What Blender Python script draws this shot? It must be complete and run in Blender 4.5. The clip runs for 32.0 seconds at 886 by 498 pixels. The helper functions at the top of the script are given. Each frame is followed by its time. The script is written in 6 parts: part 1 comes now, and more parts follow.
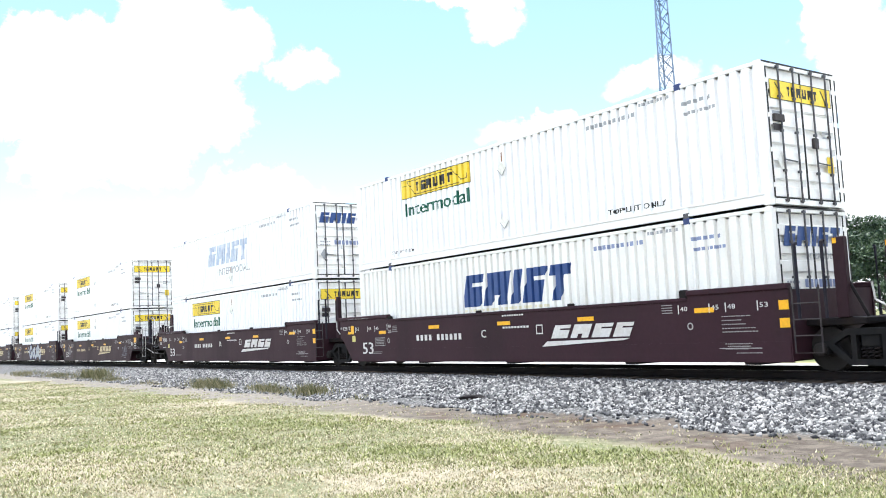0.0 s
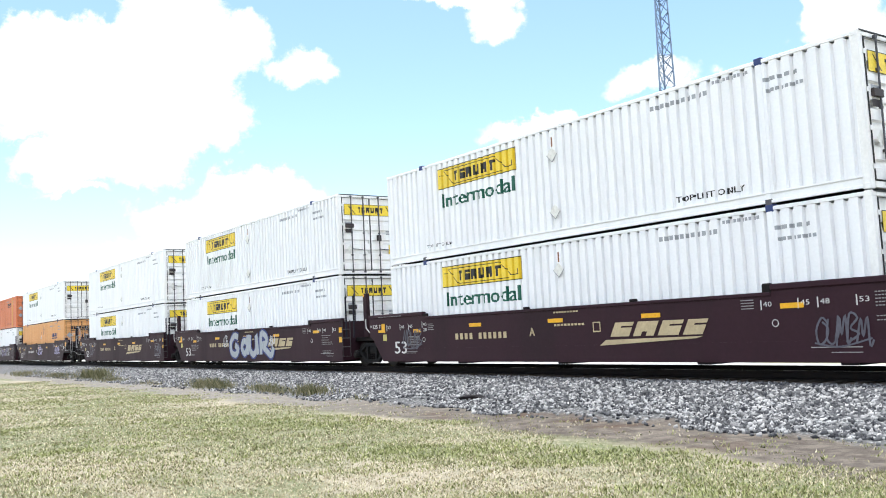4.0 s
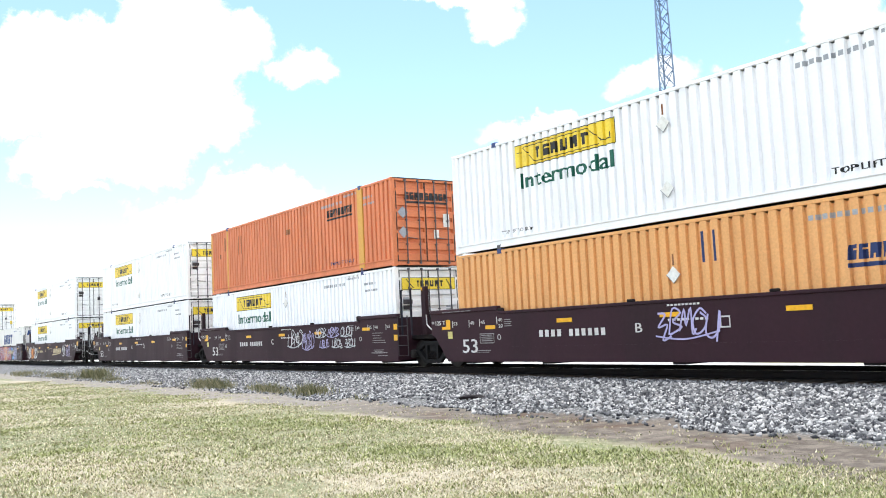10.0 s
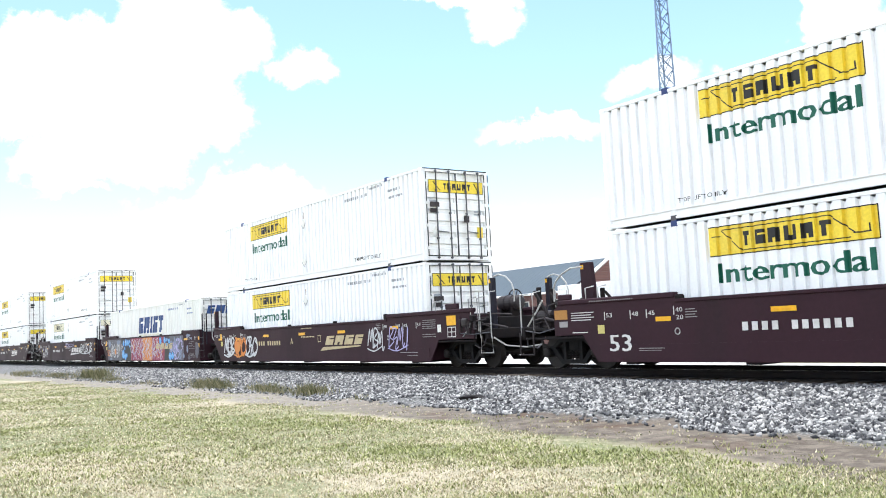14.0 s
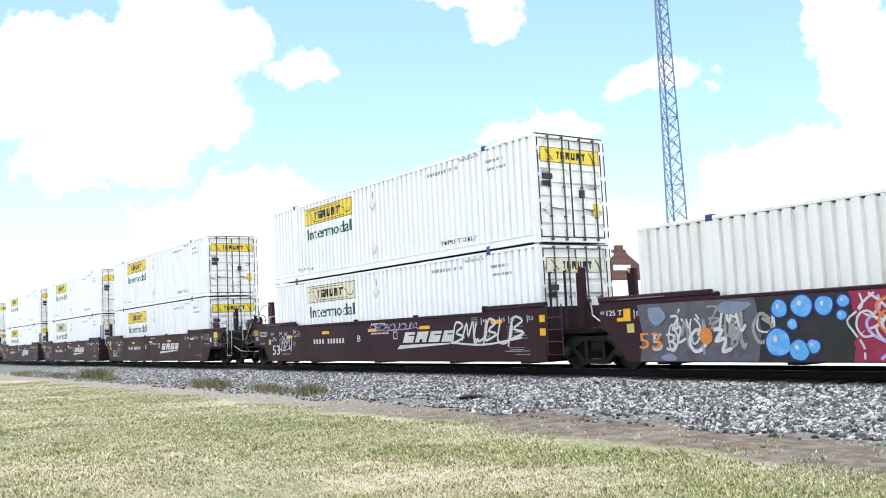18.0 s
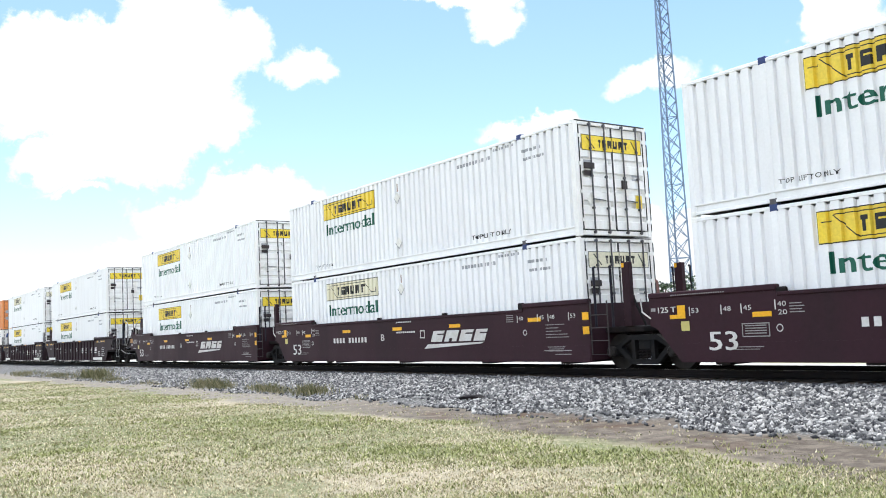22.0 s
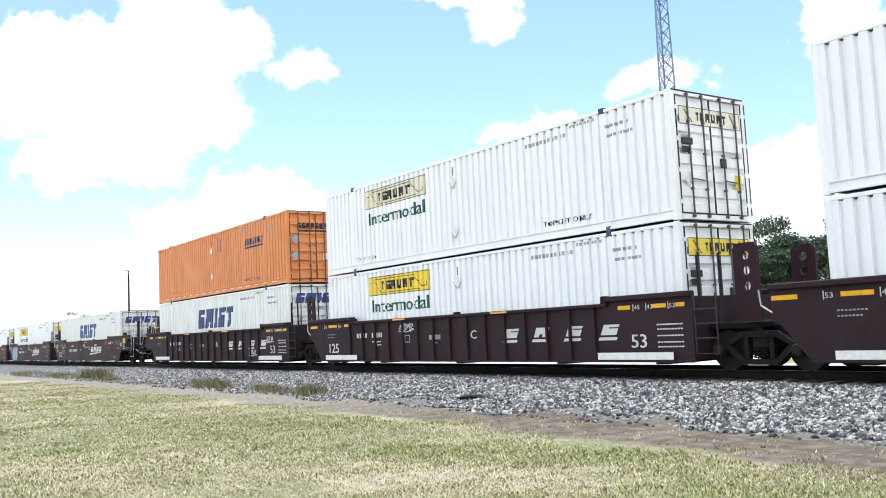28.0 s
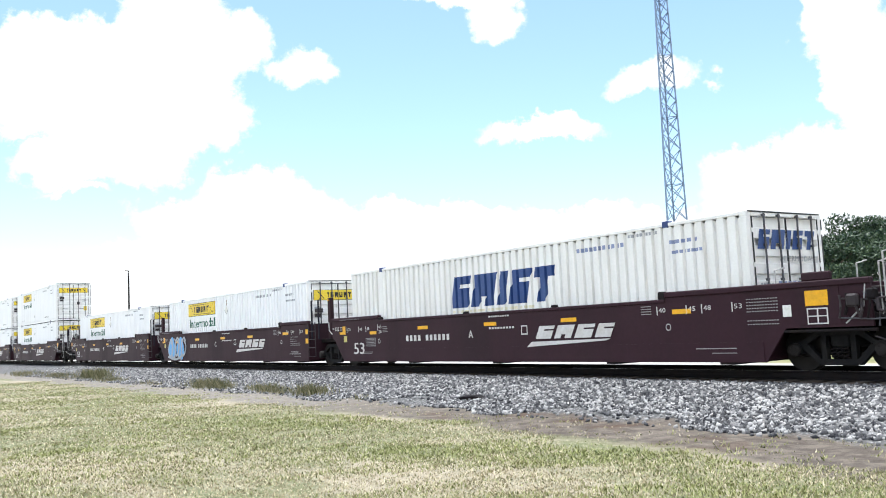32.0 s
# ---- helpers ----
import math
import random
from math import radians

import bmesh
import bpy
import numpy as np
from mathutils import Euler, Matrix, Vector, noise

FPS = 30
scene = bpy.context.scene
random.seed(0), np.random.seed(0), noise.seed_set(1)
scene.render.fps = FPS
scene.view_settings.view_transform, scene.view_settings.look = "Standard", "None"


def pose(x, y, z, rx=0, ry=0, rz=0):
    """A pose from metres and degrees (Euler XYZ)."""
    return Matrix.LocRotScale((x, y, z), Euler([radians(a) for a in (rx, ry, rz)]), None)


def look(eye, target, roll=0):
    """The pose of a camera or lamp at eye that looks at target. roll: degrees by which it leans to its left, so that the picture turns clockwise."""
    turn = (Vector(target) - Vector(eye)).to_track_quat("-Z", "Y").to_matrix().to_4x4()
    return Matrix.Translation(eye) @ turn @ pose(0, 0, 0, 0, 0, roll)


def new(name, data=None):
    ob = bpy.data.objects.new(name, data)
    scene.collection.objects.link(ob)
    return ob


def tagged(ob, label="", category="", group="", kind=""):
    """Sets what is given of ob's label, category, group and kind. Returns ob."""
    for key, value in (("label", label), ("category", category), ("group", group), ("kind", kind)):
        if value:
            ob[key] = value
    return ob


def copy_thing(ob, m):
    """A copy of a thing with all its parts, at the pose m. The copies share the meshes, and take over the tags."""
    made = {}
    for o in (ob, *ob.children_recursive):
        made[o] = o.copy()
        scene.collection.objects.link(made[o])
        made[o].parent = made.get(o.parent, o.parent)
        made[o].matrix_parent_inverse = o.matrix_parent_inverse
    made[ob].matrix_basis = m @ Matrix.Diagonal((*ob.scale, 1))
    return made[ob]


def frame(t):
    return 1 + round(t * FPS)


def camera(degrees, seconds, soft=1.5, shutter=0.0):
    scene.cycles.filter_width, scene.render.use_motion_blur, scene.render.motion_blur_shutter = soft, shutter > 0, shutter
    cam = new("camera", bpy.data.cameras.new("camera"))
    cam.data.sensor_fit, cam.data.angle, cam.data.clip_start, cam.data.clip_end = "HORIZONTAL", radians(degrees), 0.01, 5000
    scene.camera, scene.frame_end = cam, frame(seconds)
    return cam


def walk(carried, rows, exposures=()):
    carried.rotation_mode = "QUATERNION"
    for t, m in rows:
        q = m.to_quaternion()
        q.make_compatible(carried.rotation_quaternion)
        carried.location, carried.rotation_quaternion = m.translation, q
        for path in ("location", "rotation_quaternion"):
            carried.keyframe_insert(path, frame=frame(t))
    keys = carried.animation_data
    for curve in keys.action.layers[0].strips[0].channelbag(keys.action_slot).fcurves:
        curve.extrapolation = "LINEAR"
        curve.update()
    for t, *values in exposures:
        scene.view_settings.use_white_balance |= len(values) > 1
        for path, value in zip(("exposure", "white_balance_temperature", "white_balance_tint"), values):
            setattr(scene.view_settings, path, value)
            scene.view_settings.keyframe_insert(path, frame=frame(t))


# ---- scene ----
# The camera stands still on the grass, 15 m from the near side of the train; rail top is z = 0, the train runs towards +x.
EYE = (0.0, 0.0, 1.136)
YAW, PITCH, ROLL = radians(-54.769), radians(5.152), -2.774
AIM = (EYE[0] + math.sin(YAW) * math.cos(PITCH), EYE[1] + math.cos(YAW) * math.cos(PITCH), EYE[2] + math.sin(PITCH))
cam = camera(52.897, 32.0, soft=1.0)
STAND = look(EYE, AIM, ROLL)
walk(cam, [(0, STAND), (32, STAND)],
     exposures=[(t, e, 6050, 7) for t, e in ((0, 1.28), (1.5, 1.24), (2.6, 0.98), (6, 0.98), (8, 1.0), (9.5, 1.1), (14, 1.18), (17, 1.08), (20, 0.96), (24, 0.93), (29, 0.97), (32, 0.97))])

YC = 16.469          # track centre
HALF = 1.295         # half a container's width

# ---- sun and sky: summer noon, the sun very high and a little beyond the train ----
SUN_EL, SUN_AZ = radians(77), radians(158)      # azimuth from +x towards +y
SUN_DIR = Vector((math.cos(SUN_EL) * math.cos(SUN_AZ), math.cos(SUN_EL) * math.sin(SUN_AZ), math.sin(SUN_EL)))
world = bpy.data.worlds.new("world")
scene.world = world
world.use_nodes = True
wn = world.node_tree.nodes
sky = wn.new("ShaderNodeTexSky")
sky.sky_type = "NISHITA"
sky.sun_disc = False
sky.sun_elevation = SUN_EL
sky.sun_rotation = radians(90) - SUN_AZ
sky.air_density = 1.0
sky.ozone_density = 0.4
sky.dust_density = 0.6
wn["Background"].inputs["Strength"].default_value = 0.12
world.node_tree.links.new(sky.outputs["Color"], wn["Background"].inputs["Color"])
sun_lamp = bpy.data.lights.new("sun", "SUN")
sun_lamp.energy = 2.35
sun_lamp.angle = radians(0.5)
sun_lamp.color = (1.0, 0.96, 0.9)
sun = new("sun", sun_lamp)
sun.matrix_basis = look(SUN_DIR * 50, (0, 0, 0))

# ---- materials ----


def nodes_of(name):
    m = bpy.data.materials.new(name)
    m.use_nodes = True
    return m, m.node_tree.nodes, m.node_tree.links, m.node_tree.nodes["Principled BSDF"]


def paint(name, base, rough=0.5, metal=0.0, grime=(0.12, 0.09, 0.07), amount=0.25, scale=0.6, fine=18.0, streak=0.0, bump=0.004, per_piece=0.0, spec=0.28, speck=0.09):
    """A worn, painted or bare surface: base colour, broad grime, fine grain, optional rain streaks."""
    m, n, l, b = nodes_of(name)
    tc = n.new("ShaderNodeTexCoord")
    src = tc.outputs["Object"]
    t1 = n.new("ShaderNodeTexNoise")
    t1.inputs["Scale"].default_value, t1.inputs["Detail"].default_value = scale, 6
    t2 = n.new("ShaderNodeTexNoise")
    t2.inputs["Scale"].default_value, t2.inputs["Detail"].default_value = fine, 4
    l.new(src, t2.inputs["Vector"])
    if streak:
        mp = n.new("ShaderNodeMapping")
        mp.inputs["Scale"].default_value = (streak, streak, 0.35)
        l.new(src, mp.inputs["Vector"])
        l.new(mp.outputs["Vector"], t1.inputs["Vector"])
    else:
        l.new(src, t1.inputs["Vector"])
    r1 = n.new("ShaderNodeMapRange")
    r1.inputs["From Min"].default_value, r1.inputs["From Max"].default_value = 0.45, 0.8
    r1.inputs["To Max"].default_value = amount
    l.new(t1.outputs["Fac"], r1.inputs["Value"])
    mx = n.new("ShaderNodeMix")
    mx.data_type = "RGBA"
    mx.inputs[6].default_value = (*base, 1)
    mx.inputs[7].default_value = (*grime, 1)
    l.new(r1.outputs["Result"], mx.inputs[0])
    hv = n.new("ShaderNodeHueSaturation")
    l.new(mx.outputs[2], hv.inputs["Color"])
    r2 = n.new("ShaderNodeMapRange")
    r2.inputs["From Min"].default_value, r2.inputs["From Max"].default_value = 0.3, 0.7
    r2.inputs["To Min"].default_value, r2.inputs["To Max"].default_value = 1 - speck, 1 + 0.9 * speck
    l.new(t2.outputs["Fac"], r2.inputs["Value"])
    if per_piece:
        oi = n.new("ShaderNodeObjectInfo")
        r3 = n.new("ShaderNodeMapRange")
        r3.inputs["To Min"].default_value, r3.inputs["To Max"].default_value = 1 - per_piece, 1 + per_piece
        l.new(oi.outputs["Random"], r3.inputs["Value"])
        mu = n.new("ShaderNodeMath")
        mu.operation = "MULTIPLY"
        l.new(r2.outputs["Result"], mu.inputs[0])
        l.new(r3.outputs["Result"], mu.inputs[1])
        l.new(mu.outputs[0], hv.inputs["Value"])
    else:
        l.new(r2.outputs["Result"], hv.inputs["Value"])
    l.new(hv.outputs["Color"], b.inputs["Base Color"])
    rr = n.new("ShaderNodeMapRange")
    rr.inputs["To Min"].default_value, rr.inputs["To Max"].default_value = max(rough - 0.12, 0.05), min(rough + 0.15, 1)
    l.new(t1.outputs["Fac"], rr.inputs["Value"])
    l.new(rr.outputs["Result"], b.inputs["Roughness"])
    b.inputs["Metallic"].default_value = metal
    b.inputs["Specular IOR Level"].default_value = spec
    if bump:
        bp = n.new("ShaderNodeBump")
        bp.inputs["Strength"].default_value, bp.inputs["Distance"].default_value = 0.4, bump
        l.new(t2.outputs["Fac"], bp.inputs["Height"])
        l.new(bp.outputs["Normal"], b.inputs["Normal"])
    return m


M = {}
M["white"] = paint("white_container_paint", (0.85, 0.85, 0.865), 0.42, grime=(0.5, 0.47, 0.46), amount=0.2, scale=0.9, streak=3.0, per_piece=0.03, speck=0.025)
M["white_door"] = paint("white_door_paint", (0.86, 0.85, 0.835), 0.45, grime=(0.46, 0.37, 0.30), amount=0.32, scale=1.5, streak=2.0, speck=0.04)
M["cream"] = paint("cream_container_paint", (0.80, 0.79, 0.765), 0.5, grime=(0.47, 0.42, 0.36), amount=0.35, scale=1.0, streak=3.0, speck=0.03)
M["red_orange"] = paint("faded_red_orange_paint", (0.64, 0.20, 0.082), 0.5, grime=(0.36, 0.12, 0.06), amount=0.5, scale=0.8, streak=2.5)
M["orange"] = paint("orange_container_paint", (0.70, 0.255, 0.08), 0.48, grime=(0.42, 0.17, 0.06), amount=0.45, scale=0.8, streak=2.5)
M["light_orange"] = paint("light_orange_paint", (0.72, 0.37, 0.14), 0.5, grime=(0.48, 0.22, 0.08), amount=0.45, scale=0.8, streak=2.5)
M["amber"] = paint("amber_post_paint", (0.62, 0.33, 0.06), 0.5, grime=(0.4, 0.2, 0.06), amount=0.4)
M["yellow"] = paint("yellow_panel_film", (0.80, 0.59, 0.045), 0.4, grime=(0.6, 0.45, 0.12), amount=0.5, scale=1.2)
M["pale"] = paint("bleached_panel_film", (0.72, 0.68, 0.52), 0.45, grime=(0.66, 0.56, 0.3), amount=0.6, scale=1.2)
M["green"] = paint("dark_green_lettering", (0.012, 0.10, 0.065), 0.45, grime=(0.05, 0.16, 0.12), amount=0.4, scale=2)
M["black"] = paint("black_lettering", (0.02, 0.02, 0.022), 0.5, amount=0.2, scale=2)
M["navy"] = paint("navy_lettering", (0.02, 0.035, 0.12), 0.5, amount=0.2, scale=2)
M["blue"] = paint("blue_lettering", (0.022, 0.055, 0.19), 0.45, grime=(0.10, 0.15, 0.28), amount=0.4, scale=2)
M["faded_blue"] = paint("flaking_blue_lettering", (0.40, 0.46, 0.60), 0.5, grime=(0.76, 0.77, 0.78), amount=1.0, scale=3.0)
M["grey_mark"] = paint("grey_stencil", (0.34, 0.35, 0.37), 0.6, amount=0.2, scale=4)
M["blue_mark"] = paint("blue_stencil", (0.24, 0.28, 0.44), 0.6, amount=0.2, scale=4)
M["brown"] = paint("brown_car_paint", (0.031, 0.0112, 0.0175), 0.6, grime=(0.023, 0.0138, 0.0165), amount=0.8, scale=0.7, streak=1.5, fine=10, spec=0.16)
M["dark_brown"] = paint("dusty_dark_brown_paint", (0.028, 0.0145, 0.019), 0.65, grime=(0.03, 0.022, 0.026), amount=0.8, scale=0.9, streak=1.5, fine=10, spec=0.16)
M["steel"] = paint("rusty_dark_steel", (0.011, 0.009, 0.010), 0.75, 0.0, grime=(0.024, 0.017, 0.014), amount=0.7, scale=3, spec=0.14)
M["truck"] = paint("oily_cast_steel", (0.009, 0.0088, 0.0095), 0.75, 0.0, grime=(0.03, 0.026, 0.024), amount=0.7, scale=4, spec=0.14)
M["wheel"] = paint("worn_wheel_steel", (0.018, 0.015, 0.014), 0.6, 0.0, grime=(0.009, 0.007, 0.0065), amount=0.9, scale=3, spec=0.2)
M["stanchion"] = paint("navy_black_upright_paint", (0.012, 0.011, 0.02), 0.6, grime=(0.03, 0.022, 0.022), amount=0.6, scale=2, spec=0.2)
M["tank"] = paint("dusty_brown_tank_paint", (0.022, 0.016, 0.018), 0.5, grime=(0.045, 0.038, 0.038), amount=0.6, scale=3)
M["tread"] = paint("bright_running_steel", (0.45, 0.44, 0.43), 0.25, 0.9, grime=(0.3, 0.27, 0.25), amount=0.3)
M["grab"] = paint("pale_grab_iron", (0.42, 0.41, 0.40), 0.5, grime=(0.25, 0.2, 0.16), amount=0.6, scale=4)
M["rod"] = paint("dark_galvanised_rod", (0.10, 0.10, 0.11), 0.5, 0.4, grime=(0.08, 0.05, 0.035), amount=0.5, scale=4)
M["logo_white"] = paint("white_car_lettering", (0.60, 0.58, 0.57), 0.5, grime=(0.4, 0.34, 0.3), amount=0.6, scale=2.5)
M["logo_tan"] = paint("yellowed_car_lettering", (0.50, 0.40, 0.24), 0.5, grime=(0.3, 0.22, 0.14), amount=0.6, scale=2.5)
M["reflector"] = paint("amber_reflector_sheet", (0.78, 0.40, 0.01), 0.35, grime=(0.4, 0.2, 0.03), amount=0.45, scale=6)
M["old_reflector"] = paint("dull_orange_reflector", (0.38, 0.18, 0.04), 0.45, grime=(0.22, 0.1, 0.04), amount=0.5, scale=6)
M["placard"] = paint("white_placard", (0.75, 0.74, 0.70), 0.5, grime=(0.45, 0.4, 0.34), amount=0.4, scale=8)
M["dim_mark"] = paint("worn_grey_stencil", (0.30, 0.28, 0.28), 0.6, grime=(0.1, 0.08, 0.08), amount=0.6, scale=6)
M["yellow_placard"] = paint("small_yellow_placard", (0.55, 0.47, 0.16), 0.5, grime=(0.3, 0.25, 0.12), amount=0.5, scale=9)
M["rust"] = paint("rust_stain", (0.25, 0.10, 0.04), 0.7, amount=0.4, scale=5)
M["tag_white"] = paint("white_spray_paint", (0.55, 0.55, 0.57), 0.5, grime=(0.45, 0.42, 0.44), amount=0.5, scale=5)
M["tag_silver"] = paint("silver_spray_paint", (0.36, 0.38, 0.42), 0.42, 0.2, grime=(0.2, 0.215, 0.25), amount=0.6, scale=5, streak=4)
M["tag_blue"] = paint("dark_blue_spray_paint", (0.02, 0.03, 0.16), 0.5, grime=(0.06, 0.07, 0.2), amount=0.4, scale=4)
M["tag_lilac"] = paint("lilac_spray_paint", (0.42, 0.38, 0.62), 0.5, grime=(0.3, 0.25, 0.4), amount=0.5, scale=5)
M["tag_orange"] = paint("orange_spray_paint", (0.62, 0.20, 0.03), 0.5, grime=(0.5, 0.3, 0.12), amount=0.6, scale=5)
M["tag_red"] = paint("crimson_spray_paint", (0.26, 0.02, 0.06), 0.5, grime=(0.3, 0.06, 0.1), amount=0.5, scale=5)
M["tag_sky"] = paint("sky_blue_spray_paint", (0.10, 0.34, 0.68), 0.5, grime=(0.3, 0.5, 0.75), amount=0.8, scale=6)
M["tag_grey"] = paint("grey_spray_paint", (0.105, 0.10, 0.125), 0.5, grime=(0.05, 0.04, 0.05), amount=0.8, scale=4)
M["tag_mist"] = paint("blue_grey_spray_paint", (0.20, 0.235, 0.33), 0.5, grime=(0.13, 0.14, 0.2), amount=0.6, scale=4)
M["blue_box"] = paint("blue_corner_fitting", (0.03, 0.05, 0.16), 0.5, amount=0.3)
M["rubber"] = paint("black_rubber", (0.02, 0.02, 0.02), 0.7, amount=0.2)
M["dark_iron"] = paint("dark_painted_iron", (0.035, 0.028, 0.03), 0.6, grime=(0.08, 0.065, 0.06), amount=0.6, scale=5)
M["gasket"] = paint("black_door_gasket", (0.035, 0.035, 0.035), 0.7, amount=0.3)

# ---- mesh tools ----


def link_mesh(name, bm, material, parent=None, label=""):
    me = bpy.data.meshes.new(name)
    bm.to_mesh(me)
    bm.free()
    me.materials.append(material)
    ob = new(name, me)
    if parent is not None:
        ob.parent = parent
    if label:
        ob["label"] = label
    return ob


def part(name, bm, material, parent, label=""):
    return link_mesh(name, bm, material, parent, label)


def again(ob, parent, at, rot=(0, 0, 0)):
    """Another object on the same mesh."""
    o = new(ob.name.split(".")[0], ob.data)
    o.parent = parent
    o.matrix_basis = pose(*at, *rot)
    if "label" in ob:
        o["label"] = ob["label"]
    return o


def thing(name, label, category, group="", kind=""):
    return tagged(new(name), label, category, group, kind)


def add_box(bm, x0, x1, y0, y1, z0, z1, bevel=0.0):
    vs = [bm.verts.new((x, y, z)) for x in (x0, x1) for y in (y0, y1) for z in (z0, z1)]
    a, b, c, d, e, f, g, h = vs
    fs = [bm.faces.new(q) for q in ((a, b, d, c), (e, g, h, f), (a, e, f, b), (c, d, h, g), (a, c, g, e), (b, f, h, d))]
    if bevel:
        es = {e2 for f2 in fs for e2 in f2.edges}
        bmesh.ops.bevel(bm, geom=list(es), offset=bevel, segments=1, affect="EDGES", profile=0.5)
    return bm


def box(x0, x1, y0, y1, z0, z1, bevel=0.0):
    return add_box(bmesh.new(), x0, x1, y0, y1, z0, z1, bevel)


def add_tube(bm, pts, r, sides=6):
    """A round bar along a line of points."""
    pts = [Vector(p) for p in pts]
    rings = []
    for i, p in enumerate(pts):
        d = (pts[min(i + 1, len(pts) - 1)] - pts[max(i - 1, 0)]).normalized()
        q = d.to_track_quat("Z", "Y")
        rings.append([bm.verts.new(p + q @ Vector((r * math.cos(k * math.tau / sides), r * math.sin(k * math.tau / sides), 0))) for k in range(sides)])
    for a, b in zip(rings, rings[1:]):
        for k in range(sides):
            bm.faces.new((a[k], a[(k + 1) % sides], b[(k + 1) % sides], b[k]))
    bm.faces.new(list(reversed(rings[0])))
    bm.faces.new(rings[-1])
    return bm


def tube(pts, r, sides=6):
    return add_tube(bmesh.new(), pts, r, sides)


def add_prism(bm, outline, y0, y1):
    """An outline in x and z, run from y0 (near) to y1."""
    a = [bm.verts.new((x, y0, z)) for x, z in outline]
    b = [bm.verts.new((x, y1, z)) for x, z in outline]
    n = len(a)
    bm.faces.new(a)
    bm.faces.new(list(reversed(b)))
    for i in range(n):
        bm.faces.new((a[i], b[i], b[(i + 1) % n], a[(i + 1) % n]))
    bmesh.ops.recalc_face_normals(bm, faces=bm.faces[:])
    return bm


def prism(outline, y0, y1):
    return add_prism(bmesh.new(), outline, y0, y1)


def add_lathe(bm, profile, sides=24, axis="y"):
    """A profile of (radius, along) turned about the axis."""
    rings = []
    for r, h in profile:
        ring = []
        for k in range(sides):
            a = k * math.tau / sides
            c, s = r * math.cos(a), r * math.sin(a)
            ring.append(bm.verts.new({"y": (c, h, s), "x": (h, c, s), "z": (c, s, h)}[axis]))
        rings.append(ring)
    for p, q in zip(rings, rings[1:]):
        for k in range(sides):
            bm.faces.new((p[k], p[(k + 1) % sides], q[(k + 1) % sides], q[k]))
    bm.faces.new(rings[0])
    bm.faces.new(list(reversed(rings[-1])))
    bmesh.ops.recalc_face_normals(bm, faces=bm.faces[:])
    return bm


def lathe(profile, sides=24, axis="y"):
    return add_lathe(bmesh.new(), profile, sides, axis)


def flat(outlines, y=0.0):
    """Flat shapes in x and z that face the near side."""
    bm = bmesh.new()
    for o in outlines:
        f = bm.faces.new([bm.verts.new((x, y, z)) for x, z in o])
        f.normal_update()
        if f.normal.y > 0:
            f.normal_flip()
    return bm


def rect(x0, x1, z0, z1, slant=0.0):
    k = slant * (z1 - z0)
    return [(x0, z0), (x1, z0), (x1 + k, z1), (x0 + k, z1)]


def words(text, x0, x1, z0, height, y=0.0):
    """Lettering in the built-in font, from x0 to x1, its capitals `height` high, on the near side."""
    cu = bpy.data.curves.new("lettering", "FONT")
    cu.body = text
    cu.size = height / 0.72
    cu.resolution_u = 2
    ob = bpy.data.objects.new("lettering", cu)
    scene.collection.objects.link(ob)
    dg = bpy.context.evaluated_depsgraph_get()
    me = bpy.data.meshes.new_from_object(ob.evaluated_get(dg))
    bm = bmesh.new()
    bm.from_mesh(me)
    bpy.data.objects.remove(ob)
    xs = [v.co.x for v in bm.verts]
    a, b = min(xs), max(xs)
    for v in bm.verts:
        v.co = Vector((x0 + (v.co.x - a) / (b - a) * (x1 - x0), y, z0 + v.co.y))
    bmesh.ops.remove_doubles(bm, verts=bm.verts[:], dist=0.0004)
    return bm


def thicken(bm, d=0.03):
    """Bolder strokes: a copy shifted a little sideways."""
    g = bmesh.ops.duplicate(bm, geom=bm.faces[:])
    for v in (e for e in g["geom"] if isinstance(e, bmesh.types.BMVert)):
        v.co.x += d
        v.co.y -= 0.0015
    return bm


def row_of_bars(x0, x1, z0, z1, count, slant=0.0, gap=0.3):
    """Unreadable or withheld writing: one bar for each character."""
    w = (x1 - x0) / count
    return [rect(x0 + i * w, x0 + (i + 1 - gap) * w, z0, z1, slant) for i in range(count)]


def stuff_part(name, bm, material, parent, label=""):
    """Small marks that cannot be told apart: one joined part."""
    o = part(name, bm, material, parent, label)
    o["kind"] = "stuff"
    return o

# ---- the containers: 53 feet, built once for each livery ----
LEN, TALL = 16.15, 2.9
PITCH_X, DEPTH = 0.2785, 0.066
PANEL_Z0, PANEL_Z1 = 0.25, 2.81


def ripple(x):
    """How far the side sheet lies behind its outer face at x."""
    u = (-x % PITCH_X) / PITCH_X
    if u < 0.62:
        return 0.0
    if u < 0.70:
        return DEPTH * (u - 0.62) / 0.08
    if u < 0.92:
        return DEPTH
    return DEPTH * (1 - u) / 0.08


RIPPLE_STEPS = [k * PITCH_X + PITCH_X * f for k in range(58) for f in (0.0, 0.62, 0.70, 0.92)]


